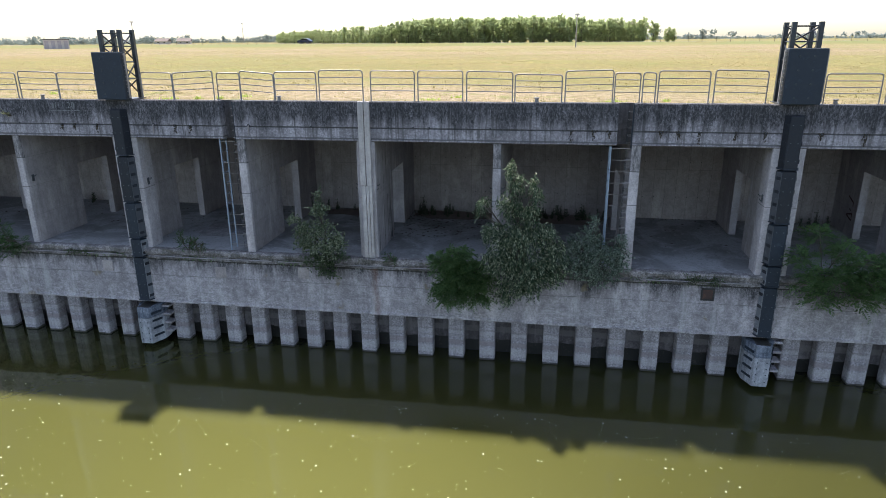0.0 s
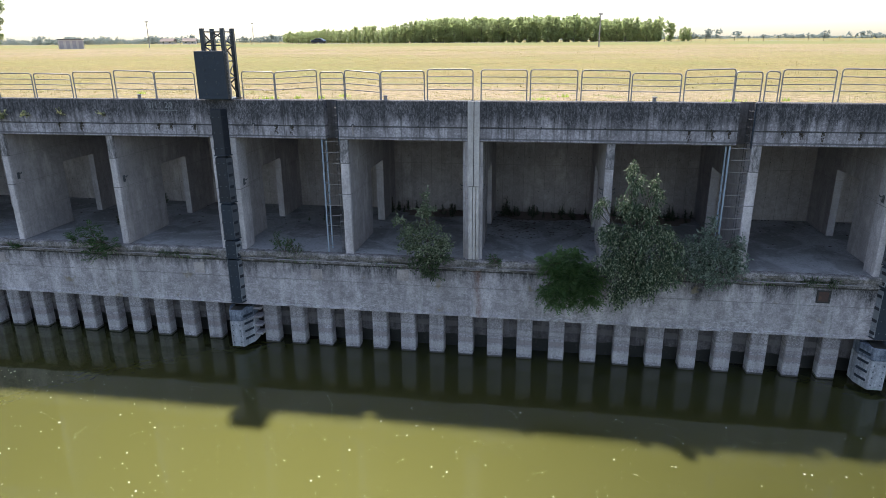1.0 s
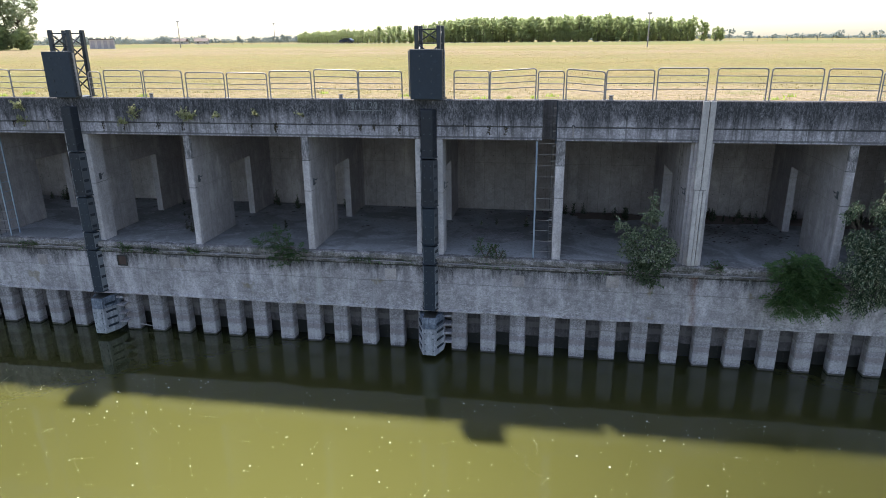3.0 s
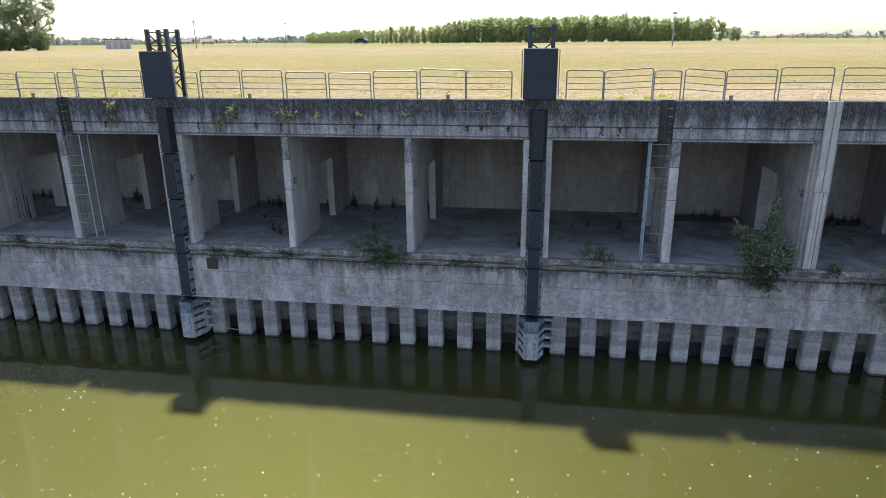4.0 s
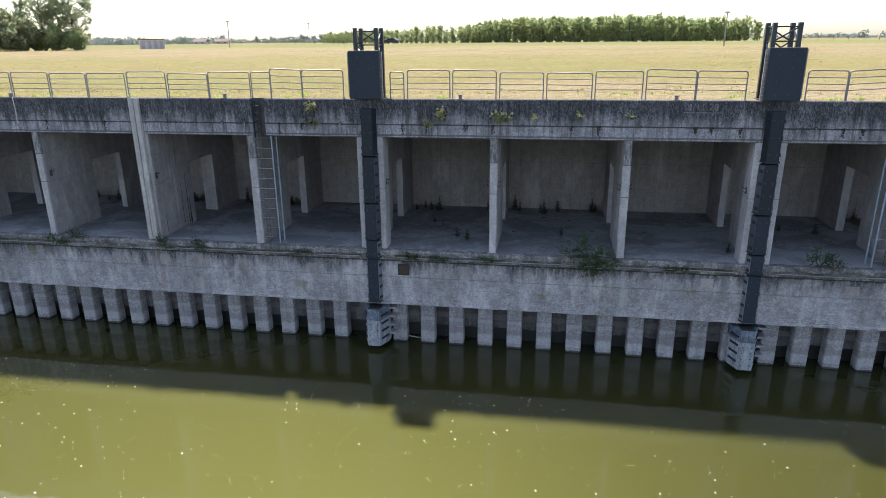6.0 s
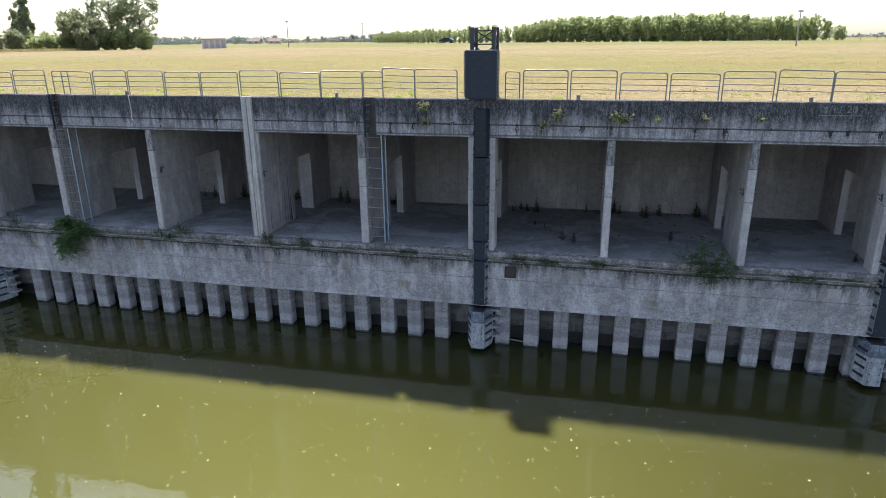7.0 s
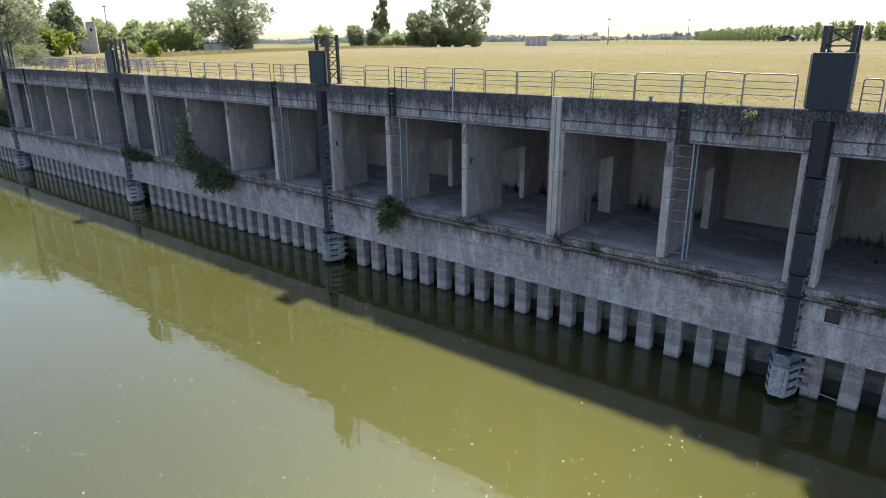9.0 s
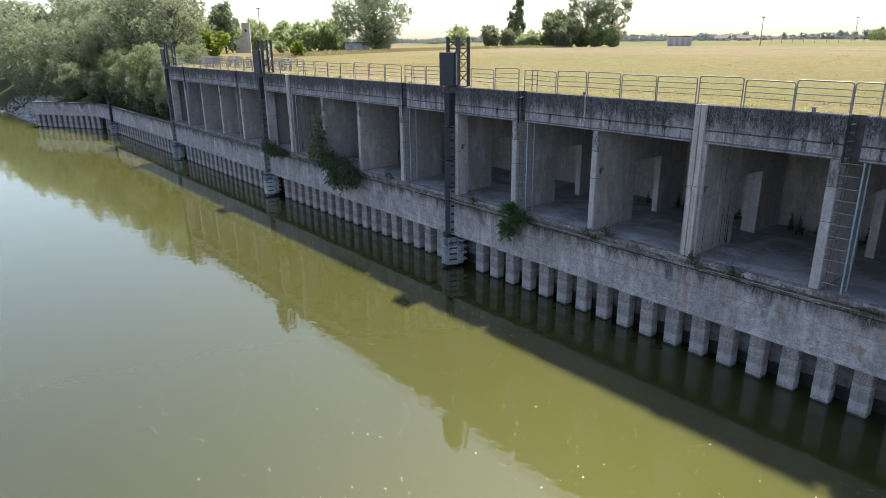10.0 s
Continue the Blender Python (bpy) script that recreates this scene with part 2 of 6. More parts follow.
M_FSIDE = painted("dirty_grey_fender_plate", (0.17, 0.18, 0.195), 0.7, wear=(0.42, 0.42, 0.42), amount=0.7, scale=3.0)
M_FTOP = concrete("faded_blue_fender", (0.40, 0.43, 0.46), (0.12, 0.15, 0.19), 0.8, 1.0, grain=0.4)
M_MAST = painted("dark_mast_steel", (0.030, 0.034, 0.040), 0.45, wear=(0.08, 0.07, 0.06), amount=0.4)
M_GALV = painted("galvanised_steel", (0.31, 0.284, 0.275), 0.5, 0.5, wear=(0.22, 0.17, 0.15), amount=0.5)
M_LADDER = painted("blue_grey_steel", (0.28, 0.34, 0.42), 0.45, 0.3, wear=(0.2, 0.18, 0.16), amount=0.4)
M_BOLT = painted("dull_bolt_steel", (0.10, 0.11, 0.12), 0.5, 0.5)
M_STAIN = painted("black_seep_stain", (0.03, 0.028, 0.026), 0.7, wear=(0.09, 0.08, 0.072), amount=0.7, scale=9.0)
M_DIRT = concrete("dry_silt", (0.40, 0.38, 0.365), (0.27, 0.253, 0.24), 0.0, 0.7, grain=0.6)
M_LITTER = painted("brown_leaf_litter", (0.15, 0.11, 0.09), 0.95, wear=(0.27, 0.19, 0.15), amount=0.8, scale=11.0)
M_REDMARK = painted("dark_red_paint", (0.06, 0.008, 0.008), 0.7, amount=0.0)
M_RUST = painted("rusted_iron", (0.07, 0.042, 0.034), 0.85, wear=(0.13, 0.065, 0.042), amount=0.6)
M_BARK = painted("bark", (0.11, 0.09, 0.07), 0.95, wear=(0.2, 0.18, 0.15), amount=0.6)
M_PALE = painted("pale_plaster", (0.58, 0.525, 0.495), 0.85, wear=(0.4, 0.36, 0.33), amount=0.4)
M_TILE = painted("clay_roof", (0.15, 0.11, 0.10), 0.85)
M_DARKDOOR = painted("grey_door_paint", (0.42, 0.38, 0.40), 0.6)
M_ASPHALT = painted("road_asphalt", (0.16, 0.155, 0.15), 0.9)
M_GLASSDARK = painted("dark_car_glass", (0.01, 0.012, 0.015), 0.08)
M_CAR = painted("dark_blue_car_paint", (0.02, 0.03, 0.06), 0.2, amount=0.0)
M_TYRE = painted("tyre_rubber", (0.015, 0.015, 0.015), 0.9)
M_STONE = painted("riprap_stone", (0.42, 0.41, 0.40), 0.95, wear=(0.25, 0.24, 0.23), amount=0.7, scale=3.0)
M_WHITEBIT = painted("floating_fluff", (0.75, 0.74, 0.66), 0.9, amount=0.0)
M_LEAF_OLIVE = leaf_mat("olive_willow_leaf", (0.18, 0.21, 0.09), (0.48, 0.50, 0.27), 0.58)
M_LEAF_WILLOW = leaf_mat("silver_willow_leaf", (0.21, 0.235, 0.125), (0.52, 0.54, 0.35), 0.58)
M_LEAF_GREEN = leaf_mat("poplar_leaf", (0.33, 0.385, 0.18), (0.52, 0.57, 0.31), 0.70)
M_LEAF_DARK = leaf_mat("dark_tree_leaf", (0.20, 0.24, 0.13), (0.46, 0.50, 0.31), 0.62)
M_LEAF_YELLOW = leaf_mat("yellow_green_leaf", (0.24, 0.31, 0.05), (0.40, 0.44, 0.09), 0.6)
M_LEAF_SHRUB = leaf_mat("grey_green_shrub_leaf", (0.085, 0.125, 0.065), (0.46, 0.49, 0.34), 0.5, 0.3, power=1.7)
M_LEAF_LUSH = leaf_mat("lush_shrub_leaf", (0.075, 0.145, 0.056), (0.19, 0.285, 0.12))
M_LEAF_BUSH = leaf_mat("dusty_bush_leaf", (0.05, 0.08, 0.042), (0.16, 0.20, 0.12))
M_LEAF_WEED = leaf_mat("dark_weed_leaf", (0.035, 0.055, 0.03), (0.085, 0.115, 0.065))
M_LEAF_PALE = leaf_mat("pale_weed_leaf", (0.274, 0.289, 0.137), (0.418, 0.418, 0.258))
M_LEAF_TUSSOCK = leaf_mat("meadow_blade", (0.27, 0.23, 0.10), (0.38, 0.32, 0.16), 0.62)
M_LEAF_TUFT = leaf_mat("fresh_grass_blade", (0.30, 0.40, 0.08), (0.50, 0.56, 0.16), 0.65)
M_LEAF_DRY = leaf_mat("dry_grass_blade", (0.38, 0.32, 0.16), (0.50, 0.43, 0.24), 0.5)
# air haze is mixed into this leaf colour, pale and bluish
M_LEAF_FAR = leaf_mat("haze_tinted_far_leaf", (0.235, 0.275, 0.255), (0.34, 0.385, 0.37), 0.5, 0.0)
M_LEAF_TIP = leaf_mat("willow_shrub_leaf", (0.045, 0.085, 0.042), (0.70, 0.74, 0.52), 0.5, 0.5, power=3.6)
M_LEAF_GREY = leaf_mat("grey_bush_leaf", (0.085, 0.125, 0.09), (0.40, 0.46, 0.37), 0.5, 0.3, power=1.6)
M_LEAF_FERN = leaf_mat("green_fern_leaf", (0.05, 0.10, 0.04), (0.12, 0.19, 0.08))
M_BOLLARD = painted("rusty_grey_iron", (0.26, 0.235, 0.225), 0.7, 0.2, wear=(0.2, 0.12, 0.08), amount=0.6)

# dry meadow: straw, greener patches, pinkish bare bands far out
k = Mat("dry_meadow_grass", 0.95, spec=0.1)
g = k.mix(k.ramp(k.noise(0.05, 5, 0.6), (0.4, 0.0), (0.6, 1.0)), (0.242, 0.181, 0.082), (0.185, 0.163, 0.060))
band = k.math("ADD", k.z()["Y"], k.math("MULTIPLY", k.math("SUBTRACT", k.noise(0.02, 3, 0.6), 0.5), 60.0))
far = k.ramp(k.math("DIVIDE", band, 170.0), (0.36, 0.0), (0.52, 0.85), (0.84, 0.85), (0.93, 0.0))
g = k.mix(k.math("MULTIPLY", far, k.ramp(k.noise(0.07, 4, 0.6), (0.35, 0.4), (0.6, 1.0))), g, (0.291, 0.213, 0.151))
near = k.ramp(k.math("DIVIDE", band, 50.0), (0.48, 1.0), (0.72, 0.0))
g = k.mix(k.math("MULTIPLY", near, 0.85), g, (0.335, 0.255, 0.178))
g = k.mix(k.ramp(k.noise(1.0, 5, 0.7, k.scaled(0.03, 0.10, 1)), (0.48, 0.0), (0.6, 0.65)), g, (0.221, 0.195, 0.073))
g = k.mix(k.ramp(k.noise(2.5, 6, 0.8), (0.38, 0.75), (0.6, 0.0)), g, (0.098, 0.082, 0.034))
g = k.mix(k.ramp(k.noise(0.35, 5, 0.75), (0.55, 0.0), (0.64, 0.75)), g, (0.151, 0.159, 0.052))
g = k.mix(k.ramp(k.noise(1.3, 5, 0.75), (0.58, 0.0), (0.66, 0.7)), g, (0.318, 0.272, 0.082))
yv = k.z()
green = k.ramp(k.math("DIVIDE", k.math("ABSOLUTE", k.math("SUBTRACT", k.math("ADD", yv["Y"], k.math("MULTIPLY", yv["X"], 0.15)), 168.0)), 11.0), (0.5, 1.0), (1.0, 0.0))
g = k.mix(k.math("MULTIPLY", green, k.ramp(k.noise(0.08, 4), (0.35, 0.3), (0.6, 1.0))), g, (0.151, 0.159, 0.063))
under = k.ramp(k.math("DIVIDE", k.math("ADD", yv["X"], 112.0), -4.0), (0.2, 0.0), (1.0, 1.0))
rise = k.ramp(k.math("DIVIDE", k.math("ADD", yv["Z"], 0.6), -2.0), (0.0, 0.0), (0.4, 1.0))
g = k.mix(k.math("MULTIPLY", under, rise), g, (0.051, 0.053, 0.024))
k.color(g).bump(k.noise(6.0, 6, 0.8), 0.9, 0.08)
M_GRASS = k.m

# murky river water: a clear surface over silt that scatters light mostly forwards
k = Mat("murky_green_water", 0.015, spec=0.92)
k.b.inputs["IOR"].default_value = 1.42
w = k.mix(k.ramp(k.noise(0.06, 4, 0.55), (0.3, 0.0), (0.7, 1.0)), (0.0060, 0.0062, 0.0026), (0.0075, 0.0076, 0.0031))
k.color(w)
h = k.math("ADD", k.noise(1.6, 3, 0.5), k.math("MULTIPLY", k.noise(0.35, 2, 0.5), 2.0))
k.bump(h, 0.11, 0.05)
k.b.subsurface_method = "BURLEY"
k.b.inputs["Subsurface Weight"].default_value = 1.0
k.b.inputs["Subsurface Radius"].default_value = (1.0, 1.0, 0.7)
k.b.inputs["Subsurface Scale"].default_value = 0.4
silt = k.t.nodes.new("ShaderNodeBsdfGlossy")
silt.inputs["Color"].default_value = (0.0535, 0.0542, 0.0168, 1)
silt.inputs["Roughness"].default_value = 0.63
add = k.t.nodes.new("ShaderNodeAddShader")
k.link(k.b.outputs[0], add.inputs[0])
k.link(silt.outputs[0], add.inputs[1])
k.link(add.outputs[0], k.t.nodes["Material Output"].inputs["Surface"])
M_WATER = k.m

# ---- mesh helpers ----


def box(bm, x0, x1, y0, y1, z0, z1):
    v = [bm.verts.new((x, y, z)) for x in (x0, x1) for y in (y0, y1) for z in (z0, z1)]
    for f in ((0, 1, 3, 2), (4, 6, 7, 5), (0, 4, 5, 1), (2, 3, 7, 6), (0, 2, 6, 4), (1, 5, 7, 3)):
        bm.faces.new([v[i] for i in f])
    return v


def rod(bm, a, b, r, n=6, r2=None):
    """A tapered round bar from a to b."""
    a, b = Vector(a), Vector(b)
    q = (b - a).to_track_quat("Z", "Y")
    rings = []
    for p, rr in ((a, r), (b, r if r2 is None else r2)):
        rings.append([bm.verts.new(p + q @ Vector((rr * math.cos(2 * math.pi * i / n), rr * math.sin(2 * math.pi * i / n), 0))) for i in range(n)])
    for i in range(n):
        bm.faces.new((rings[0][i], rings[0][(i + 1) % n], rings[1][(i + 1) % n], rings[1][i]))
    bm.faces.new(rings[0][::-1])
    bm.faces.new(rings[1])


def path_rod(bm, pts, r, n=6):
    for a, b in zip(pts, pts[1:]):
        rod(bm, a, b, r, n)


def prism(bm, outline, z0, z1):
    """Upright prism over an outline of (x, y), anticlockwise."""
    lo = [bm.verts.new((x, y, z0)) for x, y in outline]
    hi = [bm.verts.new((x, y, z1)) for x, y in outline]
    n = len(outline)
    for i in range(n):
        bm.faces.new((lo[i], lo[(i + 1) % n], hi[(i + 1) % n], hi[i]))
    bm.faces.new(lo[::-1])
    bm.faces.new(hi)


def bevel(bm, w, seg=1):
    bmesh.ops.bevel(bm, geom=list(bm.edges), offset=w, segments=seg, affect="EDGES", clamp_overlap=True)


def mesh(name, bm, material, smooth=False):
    me = bpy.data.meshes.new(name)
    bmesh.ops.recalc_face_normals(bm, faces=bm.faces)
    bm.to_mesh(me)
    bm.free()
    me.materials.append(material)
    if smooth:
        me.polygons.foreach_set("use_smooth", [True] * len(me.polygons))
    return me


def part(name, bm, material, parent, label="", smooth=False):
    ob = new(name, mesh(name, bm, material, smooth))
    ob.parent = parent
    return tagged(ob, label)


def empty(name, label, category, group="", at=(0, 0, 0)):
    ob = new(name)
    ob.location = at
    return tagged(ob, label, category, group)


def structure(name, bm, material, label, category, smooth=False):
    return tagged(new(name, mesh(name, bm, material, smooth)), label, category, kind="structure")


def box_bm(x0, x1, y0, y1, z0, z1, w=0.0):
    bm = bmesh.new()
    box(bm, x0, x1, y0, y1, z0, z1)
    if w:
        bevel(bm, w)
    return bm


# ---- plan, in metres: the quay runs along x, its face at y = FACE, its coping at z = 0 ----
FACE, FLOOR, SOFFIT, WATER, LOWTOP, LOWBOT = 24.2, -6.2, -1.5, -10.7, -6.62, -8.68
WEST, EAST = -109.8, 40.0
COLUMNS = [(23.5, "plain", 0), (18.4, "plain", 0), (13.3, "plain", 0), (8.26, "fender", 0), (3.1, "ladder", -1), (-1.94, "plain", 0),
           (-7.0, "joint", 0), (-12.15, "ladder", -1), (-17.22, "fender", 0), (-22.3, "plain", 0), (-27.42, "plain", 0),
           (-32.46, "fender", 0), (-37.58, "ladder", 1), (-42.6, "joint", 0), (-47.73, "plain", 0), (-52.9, "ladder", 1),
           (-57.98, "fender", 0), (-63.0, "ladder", 1), (-68.08, "plain", 0), (-73.15, "plain", 0), (-78.3, "joint", 0),
           (-83.4, "fender", 0), (-88.5, "ladder", -1), (-93.6, "plain", 0), (-98.7, "plain", 0), (-103.8, "ladder", 1),
           (-108.9, "fender", 0)]
FENDERS = [x for x, kind, s in COLUMNS if kind == "fender"]
rng = random.Random(7)


def smooth(u):
    u = min(1.0, max(0.0, u))
    return u * u * (3 - 2 * u)


ROAD = [(420.0, 105.0), (22.0, 173.0), (-52.0, 184.0), (-151.0, 203.0), (-420.0, 255.0)]


def road_distance(x, y):
    best = 1e9
    for (ax, ay), (bx, by) in zip(ROAD, ROAD[1:]):
        dx, dy = bx - ax, by - ay
        u = min(1.0, max(0.0, ((x - ax) * dx + (y - ay) * dy) / (dx * dx + dy * dy)))
        best = min(best, math.hypot(x - ax - u * dx, y - ay - u * dy))
    return best


def shore(x):
    """The y at which the land begins."""
    if x > WEST:
        return FACE + 0.4
    if x > -146.5:
        return 24.7
    if x > -158.5:
        return 24.7 - (-146.5 - x) / 12.0 * 7.6
    if x > -200:
        return 17.1 - (-158.5 - x) / 41.5 * 3.0
    return 14.1 - min(400.0, -200 - x) * 0.03


def ground_z(x, y):
    field = 0.62 * smooth((y - 25) / 95.0)
    d = road_distance(x, y)
    field += 0.55 * smooth((16.0 - d) / 11.0)
    s = y - shore(x)
    if x > WEST:
        return field - 0.03 * (s < 0.2)
    if x > -158.5:
        return -6.75 + (field + 6.75) * smooth(s / 19.0)
    return -11.6 + (field + 11.6) * (0.45 * min(1.0, s / 9.0) + 0.55 * smooth((s - 7.0) / 22.0))


# ground: one sheet to the horizon
xs = sorted(set([-3500, -2400, -1600, -1100, -800, -600, -450, -340, -270, -225] + list(range(-200, -110, 2)) + [WEST - 0.1, WEST + 0.05]
                + list(np.arange(-108.0, 42.0, 1.5)) + list(range(44, 140, 8)) + [160, 200, 260, 340, 450, 600, 850, 1200, 1700, 2500, 3500]))
ss = [0, 0.15, 0.4, 0.8, 1.3, 2, 3, 4, 5, 6, 7, 8.5, 10, 12, 14, 16.5, 19, 22, 25, 29, 34, 40, 47, 55, 64, 74, 85, 97, 110] + \
     list(range(116, 200, 4)) + [206, 215, 230, 250, 275, 305, 340, 380, 430, 500, 600, 750, 950, 1250, 1700, 2400, 3500]
verts, faces = [], []
for i, x in enumerate(xs):
    for j, s in enumerate(ss):
        y = shore(x) + s
        verts.append((x, y, ground_z(x, y) + (0.03 * noise.noise((x * 0.7, y * 0.7, 0)) if s > 1 else 0)))
for i in range(len(xs) - 1):
    for j in range(len(ss) - 1):
        a = i * len(ss) + j
        faces.append((a, a + len(ss), a + len(ss) + 1, a + 1))
me = bpy.data.meshes.new("ground")
me.from_pydata(verts, [], faces)
me.materials.append(M_GRASS)
me.polygons.foreach_set("use_smooth", [True] * len(me.polygons))
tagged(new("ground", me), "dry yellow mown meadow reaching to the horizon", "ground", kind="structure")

# road on its low bank
bm = bmesh.new()
rows = []
pts = []
for (ax, ay), (bx, by) in zip(ROAD, ROAD[1:]):
    n = max(2, int(math.hypot(bx - ax, by - ay) / 12))
    pts += [(ax + (bx - ax) * i / n, ay + (by - ay) * i / n) for i in range(n)]
for (ax, ay), (bx, by) in zip(pts, pts[1:]):
    d = Vector((bx - ax, by - ay, 0)).normalized()
    side = Vector((-d.y, d.x, 0)) * 2.6
    rows.append([bm.verts.new((ax + q * side.x, ay + q * side.y, ground_z(ax, ay) + 0.08)) for q in (-1, 1)])
for a, b in zip(rows, rows[1:]):
    bm.faces.new((a[0], b[0], b[1], a[1]))
structure("road", bm, M_ASPHALT, "grey asphalt country road on a low bank", "road")

# water
bm = bmesh.new()
v = [bm.verts.new(p) for p in ((-3500, -3000, WATER), (3500, -3000, WATER), (3500, 26.0, WATER), (-3500, 26.0, WATER))]
bm.faces.new(v)
structure("water", bm, M_WATER, "still murky olive-green river water", "water")

# ---- the quay ----


def notch(x, side):
    """The slot in the coping beside a ladder column."""
    return (x - 0.72, x - 0.17) if side < 0 else (x + 0.17, x + 0.72)


# coping beam, from slot to slot and joint to joint
cuts = []
for x, kind, side in COLUMNS:
    if kind == "ladder":
        cuts.append(notch(x, side))
    elif kind == "joint":
        cuts.append((x - 0.025, x + 0.025))
cuts.sort()
spans, left = [], WEST
for a, b in cuts:
    spans.append((left, a))
    left = b
spans.append((left, EAST))
for a, b in spans:
    bm = bmesh.new()
    n = max(1, int((b - a) / 0.5))
    prof = [(0.40, -1.48), (0.0, -1.50), (-0.03, -1.47), (-0.03, -1.42), (0.0, -1.39), (0.0, -1.01), (0.025, -1.0), (0.025, -0.965), (-0.012, -0.955),
            (-0.012, -0.03), (0.012, 0.0), (0.40, 0.0)]
    rings = []
    for i in range(n + 1):
        x = a + (b - a) * i / n
        ring = []
        for q, (dy, z) in enumerate(prof):
            chip = 0.022 * max(0.0, noise.noise((x * 1.7, q * 3.1, 4.0)) - 0.15) if q in (1, 2, 3, 4, 9, 10) else 0
            ring.append(bm.verts.new((x, FACE + dy + chip, z + (chip * 0.8 if q in (1, 2) else -0.5 * chip))))
        rings.append(ring)
    for r0, r1 in zip(rings, rings[1:]):
        for q in range(len(prof)):
            p = (q + 1) % len(prof)
            bm.faces.new((r0[q], r1[q], r1[p], r0[p]))
    bm.faces.new(rings[0])
    bm.faces.new(rings[-1][::-1])
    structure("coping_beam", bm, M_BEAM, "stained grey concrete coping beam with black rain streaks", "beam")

# slot backs take a dark concrete whose colour carries the recess shade
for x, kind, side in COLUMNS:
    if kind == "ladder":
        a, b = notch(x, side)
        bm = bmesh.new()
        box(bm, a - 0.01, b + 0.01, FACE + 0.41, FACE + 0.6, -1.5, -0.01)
        structure("slot_back", bm, M_BACKPILE, "concrete back of the ladder slot, recess shade in its dark colour", "wall")

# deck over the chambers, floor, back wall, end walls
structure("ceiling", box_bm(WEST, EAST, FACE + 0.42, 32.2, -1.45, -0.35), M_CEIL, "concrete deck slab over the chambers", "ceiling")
structure("floor", box_bm(WEST, EAST, FACE + 0.02, 32.0, FLOOR - 0.4, FLOOR), M_FLOOR, "dusty grey concrete chamber floor", "floor")
structure("wall_north", box_bm(WEST, EAST, 31.9, 32.3, FLOOR - 0.4, -1.4), M_WALL, "grey concrete back wall with shuttering marks", "wall")
structure("wall_west", box_bm(WEST - 0.35, WEST, FACE, 44.0, FLOOR - 1.0, 0.02), M_WALL, "concrete end wall of the quay gallery", "wall")
structure("wall_east", box_bm(EAST, EAST + 0.35, FACE, 44.0, WATER - 1.0, 0.02), M_WALL, "concrete end wall of the quay", "wall")

